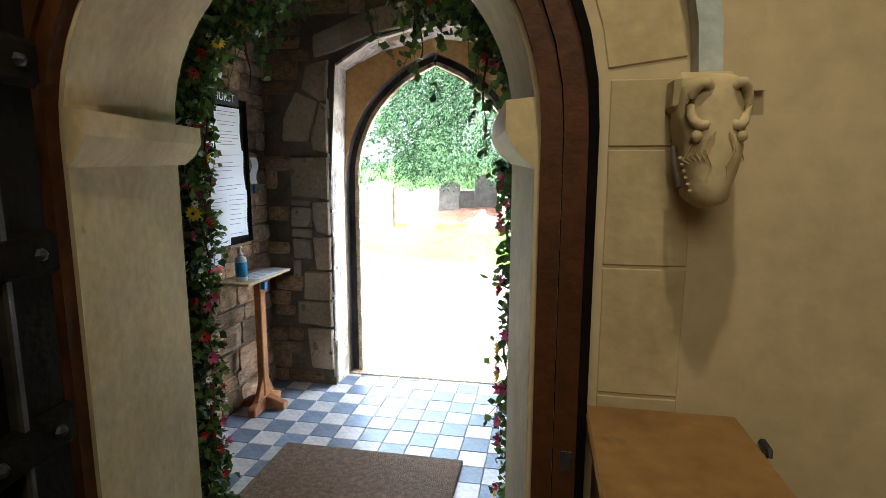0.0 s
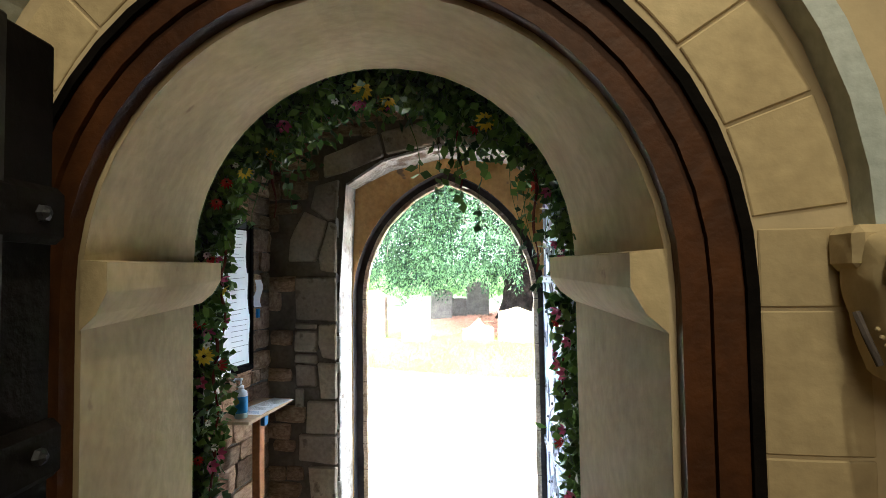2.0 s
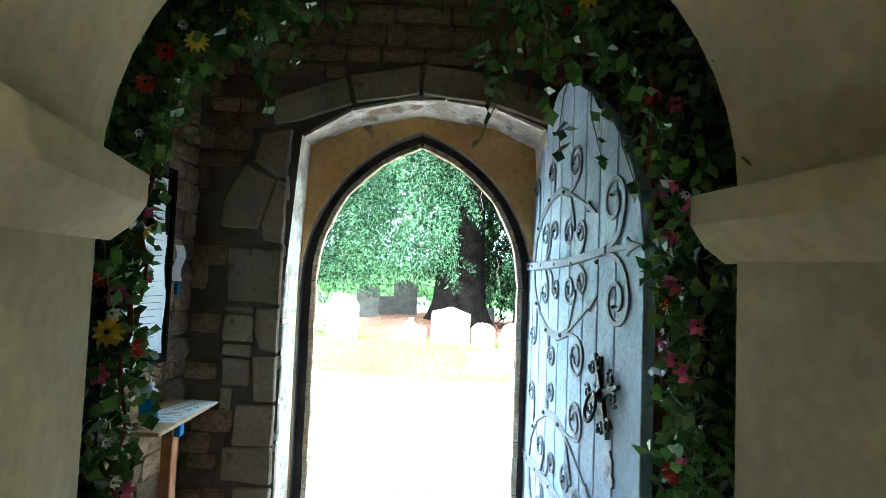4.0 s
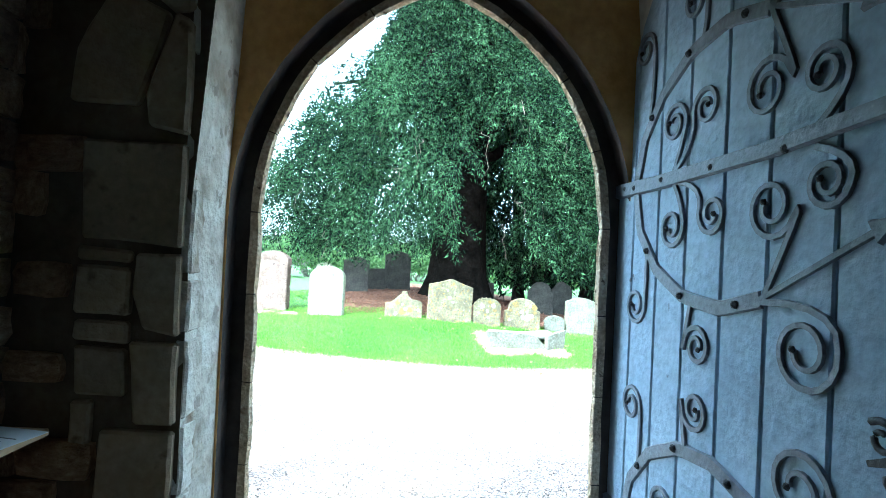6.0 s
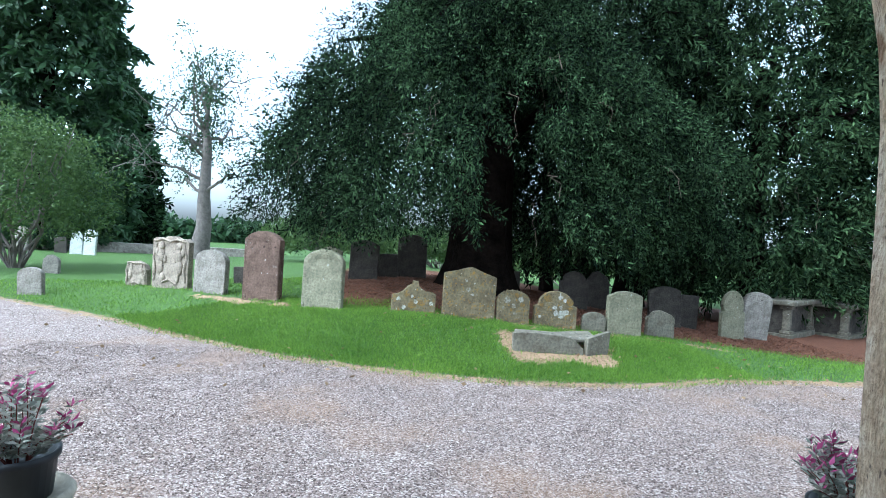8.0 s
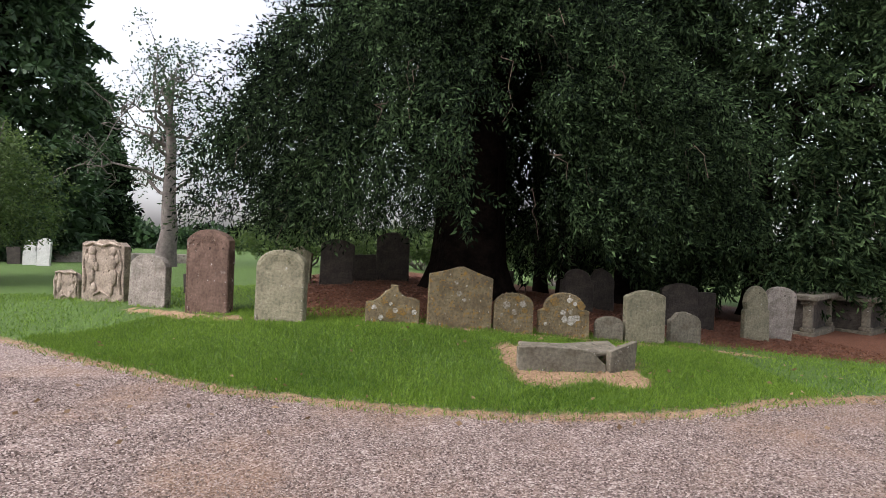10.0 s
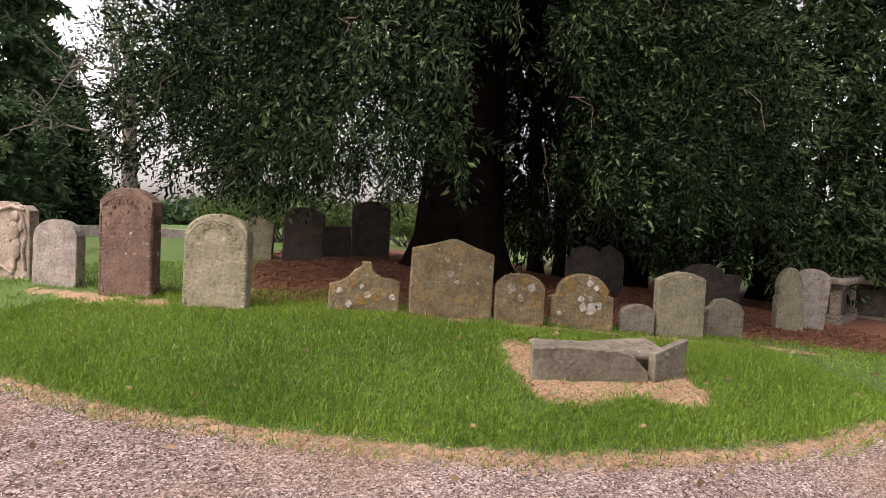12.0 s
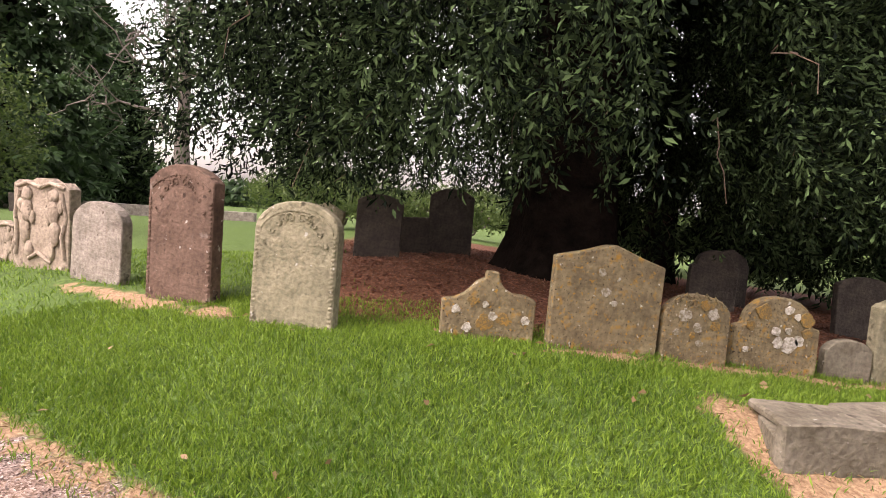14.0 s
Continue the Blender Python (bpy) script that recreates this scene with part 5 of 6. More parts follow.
# ---------------------------------------------------------------- church face: ashlar, hood mould, carved head
face = new("doorway_ashlar")
face.matrix_world = HOUSE
tagged(face, kind="structure")
for s in (-1, 1):
    for z0_, z1_ in ((0.02, 0.3), (0.3, 0.58), (0.58, 0.86), (0.86, 1.143), (1.143, 1.392), (1.392, 1.607), (1.607, 1.729)):
        wv = 0.80 if z1_ > 1.1 else 0.86
        block(face, pose(0, 0, 0), [(s * 0.655, z0_ + 0.003), (s * wv, z0_ + 0.003), (s * wv, z1_ - 0.003), (s * 0.655, z1_ - 0.003)][::s], 0.004, "ashlar", bev=0.002)
for i in range(13):
    a0, a1 = math.pi * (0.04 + 0.92 * i / 13), math.pi * (0.04 + 0.92 * (i + 1) / 13)
    a0, a1 = a0 + 0.004, a1 - 0.004
    pl = [(r_ * math.cos(a), 1.66 + r_ * math.sin(a)) for r_, a in ((0.655, a0), (0.785, a0), (0.785, (a0 + a1) / 2), (0.785, a1), (0.655, a1), (0.655, (a0 + a1) / 2))]
    block(face, pose(0, 0, 0), pl, 0.004, "ashlar", bev=0.002)
hood = thing("hood_mould", HOUSE, "pale grey painted hood moulding round the arch", "moulding")
GREY = mat("pale_grey_painted_stone", [(0.3, (0.36, 0.40, 0.38)), (0.7, (0.5, 0.53, 0.5))], 6, 0.7, 0.3, 40)
v, f = band(arch(0, 0.825, 1.70, 1.70, 24), arch(0, 0.788, 1.70, 1.70, 24), -0.05, 0.0)
mesh("bead", v, f, GREY, hood)
v, f = band(arch(0, 0.90, 1.70, 1.70, 24), arch(0, 0.826, 1.70, 1.70, 24), -0.02, 0.0)
mesh("plaster_band", v, f, M["plaster"], hood, label="plastered outer band")


def carved_head(s):
    g = thing("carved_head", HOUSE @ pose(s * 0.80, 0, 1.615) @ Matrix.Diagonal((0.82, 1.05, 0.93, 1)), "worn buff stone beast head ending the hood moulding", "carving")
    bm = bmesh.new()
    bmesh.ops.create_icosphere(bm, subdivisions=4, radius=1)
    for v in bm.verts:
        c = v.co.copy()
        k = (c.z + 1) / 2
        wx = 0.044 + 0.022 * min(1, k * 1.6)
        wy = 0.065 + 0.02 * k
        blunt = 1 / max(0.5, math.sqrt(max(0.0, 1 - c.z * c.z))) ** 0.75
        c.x, c.y = c.x * blunt, c.y * blunt
        c = Vector((c.x * wx, c.y * wy, c.z * 0.115))
        c.x = max(min(c.x, wx * 0.86), -wx * 0.86)
        c.y -= 0.055 + 0.02 * (1 - k)
        c += noise.noise_vector(c * 40) * 0.0025 + noise.noise_vector(c * 14) * 0.004
        v.co = c
    part("head", bm, M["ashlar"], g, smooth=True)
    for sx in (-1, 1):
        bm = bmesh.new()
        tube(bm, [(sx * 0.030 + 0.020 * math.cos(a), -0.135 + 0.02 * abs(math.cos(a)), 0.055 + 0.034 * math.sin(a)) for a in [k * 2 * math.pi / 14 for k in range(15)]], 0.009, 0.009, 7)
        part("ear", bm, M["ashlar"], g, smooth=True)
        bm = bmesh.new()
        for j in range(6):
            tube(bm, [(sx * (0.012 + 0.006 * j), -0.142 + 0.005 * j, 0.01 - 0.004 * j), (sx * (0.024 + 0.006 * j), -0.138 + 0.006 * j, -0.018 - 0.003 * j), (sx * (0.012 + 0.005 * j), -0.138 + 0.006 * j, -0.042), (sx * (0.018 + 0.004 * j), -0.132 + 0.006 * j, -0.066)], 0.0018, 0.0012, 5)
        part("carved_line", bm, M["ashlar"], g, "wavy carved fur lines")
        b = lathe([(0.011, 0), (0.009, 0.006), (0.003, 0.009)], 10)
        e = part("eye", b, M["ashlar"], g, smooth=True)
        e.matrix_basis = pose(sx * 0.038, -0.128, 0.005, 90, 0, 0)
    bm = bmesh.new()
    tube(bm, [(-0.058, -0.055, -0.01), (-0.060, -0.075, -0.04), (-0.052, -0.09, -0.08)], 0.006, 0.005, 6)
    # dark tube stands in for the shade in the mouth slit
    part("mouth", bm, M["shadestone"], g)
    for j in range(6):
        b = lathe([(0.004, 0), (0.003, 0.005), (0.001, 0.007)], 6)
        part("tooth", b, M["ashlar"], g).matrix_basis = pose(-0.052 + 0.003 * j, -0.088 - 0.004 * j, -0.03 - 0.011 * j, 90, 0, -40)
    part("block", bbox(-0.066, 0.05, -0.075, 0.0, 0.05, 0.118, bev=0.012), M["ashlar"], g, "squared upper block")


carved_head(1)
box_t = thing("offertory_box", HOUSE @ pose(0, 0, 0), "worn brown wooden box with a sloping stained top", "box")
part("lid", bbox(0.632, 0.90, -0.32, -0.018, 1.105, 1.125, bev=0.004), M["boxwood"], box_t)
part("body", bbox(0.65, 0.885, -0.305, -0.018, 0.42, 1.103, bev=0.004), M["boxwood"], box_t)
part("plinth", bbox(0.64, 0.895, -0.315, -0.018, 0.0, 0.42, bev=0.004), M["darkwood"], box_t)
latch = thing("door_latch", HOUSE @ pose(0.60, -0.03, 1.02), "small rusty iron catch on the oak door frame", "latch")
part("plate", bbox(-0.012, 0.012, -0.016, 0.0, -0.02, 0.02, bev=0.002), M["black_iron"], latch)
hook = thing("wall_hook", HOUSE @ pose(0.955, 0, 1.07), "small rusty iron hook in the plaster wall", "hook")
bm = bmesh.new()
tube(bm, [(0, 0, 0), (0, -0.03, 0), (0, -0.035, -0.012)], 0.008, 0.006, 6)
part("hook", bm, M["black_iron"], hook)

# ---------------------------------------------------------------- outer door: boards and wrought iron scrolls
def leaf_top(s):
    return float(np.interp(s, [0, 0.06, 0.15, 0.3, 0.5, 0.62, 0.75, 0.94, 1.16, 1.33, 1.42, 1.46], [1.66, 1.90, 2.12, 2.32, 2.47, 2.48, 2.44, 2.33, 2.16, 1.97, 1.80, 1.55]))


DM = HOUSE @ Matrix.Translation((0.435, 2.82, 0)) @ pose(0, 0, 0, 0, 0, math.degrees(math.atan2(-1.43, 0.14)))
oak_door = thing("plank_door", DM, "grey-blue weathered oak plank door with scrolled ironwork, standing open", "door")
edges = [0.0, 0.15, 0.30, 0.445, 0.60, 0.75, 0.92, 1.075, 1.235, 1.45]
for e0, e1 in zip(edges, edges[1:]):
    a, b = e0 + 0.003, e1 - 0.003
    pl = [(a, 0.03)] + [(a + (b - a) * k / 5, leaf_top(a + (b - a) * k / 5)) for k in range(6)] + [(b, 0.03)]
    ob = part("board", prism(pl, -0.022, 0.02, 0.004), M["bluewood"], oak_door)
# dark strips stand in for the shade in the grooves between boards
for e in edges[1:-1]:
    part("groove_shade", bbox(e - 0.004, e + 0.004, -0.012, 0.012, 0.05, leaf_top(e) - 0.02), M["shadestone"], oak_door)
part("back_frame", bbox(0.01, 1.44, 0.022, 0.06, 0.15, 0.33, bev=0.01), M["bluewood"], oak_door)
part("back_frame", bbox(0.01, 1.44, 0.022, 0.06, 1.5, 1.68, bev=0.01), M["bluewood"], oak_door)
FY = -0.026


def spiral(c, r, turns, start, sgn, n=26):
    """A flat scroll round c that begins at angle start on radius r and winds inwards."""
    return [(c[0] + r * (1 - 0.72 * k / n) * math.cos(start + sgn * turns * 2 * math.pi * k / n), FY, c[1] + r * (1 - 0.72 * k / n) * math.sin(start + sgn * turns * 2 * math.pi * k / n)) for k in range(n + 1)]


def iron_bar(name, pts, w, parent, w1=None, thick=0.009):
    """A flat iron band along points on the face of the door."""
    w1 = w if w1 is None else w1
    n = len(pts)
    verts, faces = [], []
    P = [Vector(p) for p in pts]
    for i, p in enumerate(P):
        d = (P[min(i + 1, n - 1)] - P[max(i - 1, 0)]).normalized()
        s = Vector((d.z, 0, -d.x)) * (w + (w1 - w) * i / (n - 1)) / 2
        t = Vector((0, thick, 0))
        verts += [p - s + t * 0.6, p - s * 0.8 - t * 0.4, p + s * 0.8 - t * 0.4, p + s + t * 0.6]
    for i in range(n - 1):
        a, b = 4 * i, 4 * i + 4
        faces += [(a, a + 1, b + 1, b), (a + 1, a + 2, b + 2, b + 1), (a + 2, a + 3, b + 3, b + 2)]
    faces += [(3, 2, 1, 0), (4 * n - 4, 4 * n - 3, 4 * n - 2, 4 * n - 1)]
    return mesh(name, verts, faces, M["iron"], parent)


stud_me = None


def stud(s, z, r=0.011):
    global stud_me
    if stud_me is None:
        bm = lathe([(1, 0), (0.9, 0.5), (0.3, 1.0)], 6)
        stud_me = bpy.data.meshes.new("stud")
        bm.to_mesh(stud_me)
        bm.free()
        stud_me.materials.append(M["black_iron"])
    ob = new("stud", stud_me)
    ob.parent = oak_door
    ob.matrix_basis = pose(s, FY - 0.004, z, 90) @ Matrix.Diagonal((r, r, r, 1))


def scroll(c, r, start, sgn, turns=1.6, tail=None, w=0.016):
    pts = spiral(c, r, turns, start, sgn)
    if tail:
        t0 = Vector((tail[0], FY, tail[1]))
        p0 = Vector(pts[0])
        tan = (Vector(pts[0]) - Vector(pts[1])).normalized() * r * 1.1
        pts = [tuple(t0 * (1 - k) ** 2 + (p0 + tan) * 2 * k * (1 - k) + p0 * k * k) for k in (0, 0.2, 0.4, 0.6, 0.8)] + pts
    iron_bar("scroll", pts, w, oak_door, w * 0.7)
    stud(pts[-1][0], pts[-1][2], 0.008)


def hinge(zc, flip):
    f_ = -1 if flip else 1
    def q(s, z):
        return (s, zc + f_ * (z - 1.61))
    bar = [(-0.03, FY - 0.005, zc), (0.3, FY - 0.005, zc), (0.75, FY - 0.005, zc + 0.012 * f_), (1.16, FY - 0.005, zc + 0.045 * f_)]
    iron_bar("strap", bar, 0.052, oak_door, 0.034, 0.012)
    iron_bar("strap_tip", [(1.16, FY, zc + 0.045 * f_), (1.34, FY, zc + 0.05 * f_)], 0.026, oak_door, 0.02)
    iron_bar("arrow_head", [(1.33, FY, zc + 0.05 * f_), (1.36, FY, zc + 0.05 * f_), (1.43, FY, zc + 0.052 * f_)], 0.075, oak_door, 0.004)
    cres = [q(*p) for p in ((0.735, 1.93), (0.60, 1.965), (0.45, 1.945), (0.31, 1.87), (0.21, 1.76), (0.165, 1.61), (0.20, 1.47), (0.31, 1.35), (0.45, 1.285), (0.60, 1.27), (0.74, 1.305))]
    cs = outline_resample([(a, b) for a, b in cres], 41)
    iron_bar("crescent_hinge", [(a, FY, b) for a, b in cs], 0.040, oak_door, 0.040)
    for k in range(2, 41, 6):
        stud(cs[k][0], cs[k][1])
    for a in (0.02, 0.1, 0.33, 0.56, 0.80, 1.08):
        stud(a, zc + 0.004)
    for (x0_, z0_, x1_, z1_) in ((0.74, 1.93, 1.0, 1.83), (0.74, 1.305, 1.03, 1.455)):
        a, b = q(x0_, z0_), q(x1_, z1_)
        iron_bar("arrow_shaft", [(a[0], FY, a[1]), (b[0], FY, b[1])], 0.014, oak_door, 0.014)
        d = Vector((b[0] - a[0], 0, b[1] - a[1])).normalized() * 0.06
        iron_bar("arrow_head", [(b[0] - d.x * 0.6, FY - 0.002, b[1] - d.z * 0.6), (b[0] - d.x * 0.2, FY - 0.002, b[1] - d.z * 0.2), (b[0] + d.x, FY - 0.002, b[1] + d.z)], 0.05, oak_door, 0.004)
    pi = math.pi
    for c, r, st, sg, tail in (((0.375, 1.765), 0.062, -0.6, 1, (0.38, 1.625)), ((0.52, 1.775), 0.055, pi + 0.4, -1, (0.39, 1.63)),
                               ((0.735, 1.755), 0.07, 0.3, 1, (0.74, 1.93)), ((0.885, 1.745), 0.05, 0.2, 1, (0.87, 1.64)),
                               ((0.38, 1.475), 0.062, 0.6, -1, (0.38, 1.60)), ((0.56, 1.50), 0.055, pi - 0.4, 1, (0.39, 1.60)),
                               ((0.76, 1.50), 0.07, -0.3, -1, (0.75, 1.31)), ((0.90, 1.535), 0.05, -0.2, -1, (0.87, 1.605)),
                               ((0.455, 2.075), 0.055, -0.2, 1, (0.50, 1.965)), ((0.80, 2.06), 0.075, 0.0, 1, (0.735, 1.93)),
                               ((0.19, 2.04), 0.055, 0.0, 1, (0.24, 1.82)), ((0.19, 1.24), 0.06, 0.2, -1, (0.25, 1.41)),
                               ((0.52, 1.165), 0.055, pi, -1, (0.49, 1.28)), ((0.86, 1.215), 0.08, 0.2, -1, (0.74, 1.30)),
                               ((1.215, 1.83), 0.10, -0.5, 1, (1.165, 1.67)), ((1.25, 1.475), 0.10, 0.5, -1, (1.165, 1.64))):
        cc, tt = q(*c), q(*tail)
        scroll(cc, r, st * f_, sg * f_, 1.55 if r < 0.09 else 1.4, tt, 0.022 if r > 0.09 else 0.016)


hinge(1.61, False)
hinge(0.56, True)
# the ring handle on its cross of scrolls
for a in range(4):
    b = math.pi / 4 * (2 * a + 0.5)
    c = Vector((1.155, 0, 1.125))
    d = Vector((math.cos(b), 0, math.sin(b)))
    iron_bar("handle_arm", [(c.x + d.x * k, FY - 0.008, c.z + d.z * k) for k in (0.01, 0.06, 0.11, 0.155)], 0.036, oak_door, 0.012, 0.014).data.materials[0] = M["black_iron"]
    for sg in (-1, 1):
        p = spiral((c.x + d.x * 0.115 - sg * d.z * 0.034, c.z + d.z * 0.115 + sg * d.x * 0.034), 0.030, 1.2, b + sg * 1.2, sg, 14)
        bm = bmesh.new()
        tube(bm, [(x, y - 0.012, z) for x, y, z in p], 0.007, 0.005, 6)
        part("handle_scroll", bm, M["black_iron"], oak_door, smooth=True)
bm = lathe([(0.03, 0), (0.026, 0.012), (0.012, 0.024)], 14)
e = part("handle_boss", bm, M["black_iron"], oak_door, smooth=True)
e.matrix_basis = pose(1.155, FY - 0.008, 1.125, 90)
bm = bmesh.new()
tube(bm, [(1.155 + 0.042 * math.sin(a), FY - 0.035 - 0.012 * (1 - math.cos(a)), 1.082 + 0.052 * math.cos(a)) for a in [k * math.pi / 10 for k in range(21)]], 0.007, 0.007, 8)
part("ring_handle", bm, M["black_iron"], oak_door, smooth=True)
part("lock_plate", prism([(1.19, 0.83), (1.185, 0.86), (1.20, 0.87), (1.195, 0.92), (1.21, 0.93), (1.225, 0.95), (1.24, 0.93), (1.255, 0.92), (1.25, 0.87), (1.265, 0.86), (1.26, 0.83)], FY - 0.004, -0.02, 0.002), M["iron"], oak_door)
part("keyhole", bbox(1.221, 1.229, FY - 0.006, -0.02, 0.86, 0.895), M["black_iron"], oak_door)

# ---------------------------------------------------------------- notice board, sign, table
def on_west(v_, z_, off=0.035):
    return HOUSE @ pose(U0 + off, v_, z_, 0, 0, 90)


board_t = thing("notice_board", on_west(1.765, 1.54), "brown framed notice board covered with white notices", "notice board")
part("backing", bbox(-0.43, 0.43, 0.0, 0.03, -0.42, 0.42, bev=0.004), M["darkwood"], board_t)
for a in ((-0.45, 0.45, 0.42, 0.45), (-0.45, 0.45, -0.45, -0.42), (-0.45, -0.42, -0.42, 0.42), (0.42, 0.45, -0.42, 0.42)):
    part("frame_rail", bbox(a[0], a[1], -0.012, 0.03, a[2], a[3], bev=0.004), M["darkwood"], board_t)
rp = random.Random(9)


def notice(x0, x1, z0, z1, lines, label, title=None, parent_m=None, off=0.0, tilt=0.0, mkey="paper"):
    x0, x1 = (x * 1.4 if x > 0 else x for x in (x0, x1))
    cx, cz = (x0 + x1) / 2, (z0 + z1) / 2
    m = on_west(1.765 + cx, 1.54 + cz, 0.038 + off) @ pose(0, 0, 0, 0, tilt, 0)
    t = thing("notice", m, label, "notice", "notices on the board")
    w, h = (x1 - x0) / 2, (z1 - z0) / 2
    bm = bmesh.new()
    n = 5
    prev = None
    for i in range(n + 1):
        z = -h + 2 * h * i / n
        y = -0.003 - 0.004 * math.sin(i * 1.3 + cx * 9)
        cur = [bm.verts.new((-w, y, z)), bm.verts.new((w, y - 0.002, z)), ]
        if prev:
            bm.faces.new((prev[0], prev[1], cur[1], cur[0]))
        prev = cur
    part("sheet", bm, M[mkey], t)
    bm = bmesh.new()
    for i in range(lines):
        z = h * 0.8 - (h * 1.65) * i / max(1, lines - 1)
        if rp.random() < 0.12:
            continue
        x = -w * 0.82
        e = w * rp.uniform(0.2, 0.82)
        box(bm, x, e, -0.0105, -0.0095, z - 0.0014, z + 0.0014)
    if lines:
        part("print", bm, M["print"], t, "unreadable lines of print")["kind"] = "stuff"
    return t


notice(-0.23, 0.06, 0.13, 0.40, 12, "pale cream notice with a dark heading strip")
notice(0.07, 0.26, 0.13, 0.39, 12, "white printed notice at the board's edge", tilt=-1)
notice(0.02, 0.27, -0.12, 0.13, 10, "white printed table of dates", tilt=-2, off=0.004)
notice(-0.23, 0.03, -0.14, 0.12, 14, "white notice of many printed lines")
notice(-0.09, 0.12, -0.44, -0.12, 14, "long white printed notice hanging over the frame", off=0.016)
notice(0.12, 0.28, -0.40, -0.11, 9, "white printed notice near the board's corner", off=0.004, tilt=1)
notice(-0.40, -0.24, 0.0, 0.38, 12, "white printed notice on the church board")
notice(-0.40, -0.24, -0.36, -0.04, 12, "white printed notice low on the church board", off=0.004)
nt = thing("notice", on_west(1.765 - 0.06, 1.54 + 0.27, 0.052), "small black and yellow notice label", "notice", "notices on the board")
part("sheet", bbox(-0.055, 0.055, -0.002, 0.0, -0.035, 0.035), M["sign"], nt)
part("print", bbox(-0.035, 0.045, -0.004, -0.002, 0.0, 0.012), M["yellow"], nt)
nt = thing("poster", on_west(1.765 - 0.235, 1.54 + 0.22, 0.054), "blue and yellow folded poster", "poster")
part("sheet", bbox(-0.045, 0.045, -0.002, 0.0, -0.06, 0.16), M["skyblue"], nt)
part("print", bbox(-0.045, 0.045, -0.004, -0.002, -0.12, -0.06), M["yellow"], nt)
nt = thing("poster", on_west(1.71, 1.03, 0.042), "white distancing poster with red bands and small figures", "poster")
part("sheet", bbox(-0.14, 0.14, -0.002, 0.0, -0.10, 0.10), M["paper"], nt)
part("red_band", bbox(-0.135, 0.135, -0.004, -0.002, 0.045, 0.095), M["red"], nt)
part("red_band", bbox(-0.135, 0.135, -0.004, -0.002, -0.09, -0.045), M["red"], nt)
for i in range(4):
    part("arrow_mark", bbox(-0.10 + i * 0.06, -0.075 + i * 0.06, -0.004, -0.002, -0.002, 0.004), M["print"], nt)
    part("bar_mark", bbox(-0.115 + i * 0.06, -0.109 + i * 0.06, -0.004, -0.002, -0.02, 0.025), M["print"], nt)
nt = thing("loose_paper", on_west(2.24, 1.55, 0.05), "curled white paper clipped beside the board", "paper")
bm = bmesh.new()
prev = None
for i in range(7):
    z = 0.085 - 0.17 * i / 6
    y = -0.012 * math.sin(i)
    cur = [bm.verts.new((-0.022 - 0.003 * math.sin(i * 2), y, z)), bm.verts.new((0.02 + 0.012 * i / 6, y - 0.02, z))]
    if prev:
        bm.faces.new((prev[0], prev[1], cur[1], cur[0]))
    prev = cur
part("sheet", bm, M["paper"], nt)
part("clip", bbox(-0.012, 0.012, -0.02, 0.0, -0.15, -0.095, bev=0.003), M["blue"], nt)

sg = thing("name_sign", on_west(1.86, 1.985, 0.045), "black painted wooden sign with white lettering", "sign")
part("plank", bbox(-0.42, 0.26, -0.006, 0.012, -0.042, 0.042, bev=0.003), M["sign"], sg)
cu = bpy.data.curves.new("lettering", "FONT")
cu.body = "DEERHURST"
cu.size = 0.064
cu.extrude = 0.001
cu.space_character = 1.12
cu.align_x, cu.align_y = "CENTER", "CENTER"
cu.materials.append(M["paper"])
tx = new("lettering", cu)
tx.parent = sg
tx.matrix_basis = pose(0.02, -0.008, 0, 90, 0, 0)
rnd_l = thing("wall_light", on_west(1.86, 2.12, 0.03), "round white wall light above the sign", "lamp")
b = lathe([(0.075, 0), (0.075, 0.015), (0.066, 0.04), (0.045, 0.055), (0.01, 0.062)], 24)
e = part("dome", b, M["clear"], rnd_l, smooth=True)
e.matrix_basis = pose(0, 0, 0, 90)

table = thing("stand_table", HOUSE @ pose(-1.235, 2.05, 0), "narrow varnished table with a single post on a cross foot", "table")
part("top", prism([(-0.16, -0.27), (0.085, -0.27), (0.085, 0.26), (-0.16, 0.26)], 0, 0.018, 0.003), M["shelfwood"], table, "pale veneered table top").matrix_basis = pose(0, 0, 0.872, 90, 0, 0)
part("post", bbox(-0.024, 0.024, -0.03, 0.03, 0.05, 0.85, bev=0.005), M["tablewood"], table)
part("bracket", bbox(-0.03, 0.05, -0.02, 0.02, 0.80, 0.853, bev=0.004), M["blue"], table, "dark blue metal bracket")
part("foot", prism([(-0.15, 0.0), (-0.15, 0.045), (-0.05, 0.085), (0.05, 0.085), (0.15, 0.045), (0.15, 0.0)], -0.03, 0.03, 0.006), M["tablewood"], table)
part("foot", prism([(-0.17, 0.0), (-0.17, 0.05), (-0.06, 0.09), (0.06, 0.09), (0.17, 0.05), (0.17, 0.0)], -0.028, 0.028, 0.006), M["tablewood"], table).matrix_basis = pose(0, 0, 0, 0, 0, 90)
for i in (-1, 1):
    br = part("brace", prism([(0.0, 0.07), (0.11, 0.07), (0.0, 0.28)], -0.015, 0.015, 0.004), M["tablewood"], table)
    br.matrix_basis = pose(0, 0, 0, 0, 0, 90 * i)

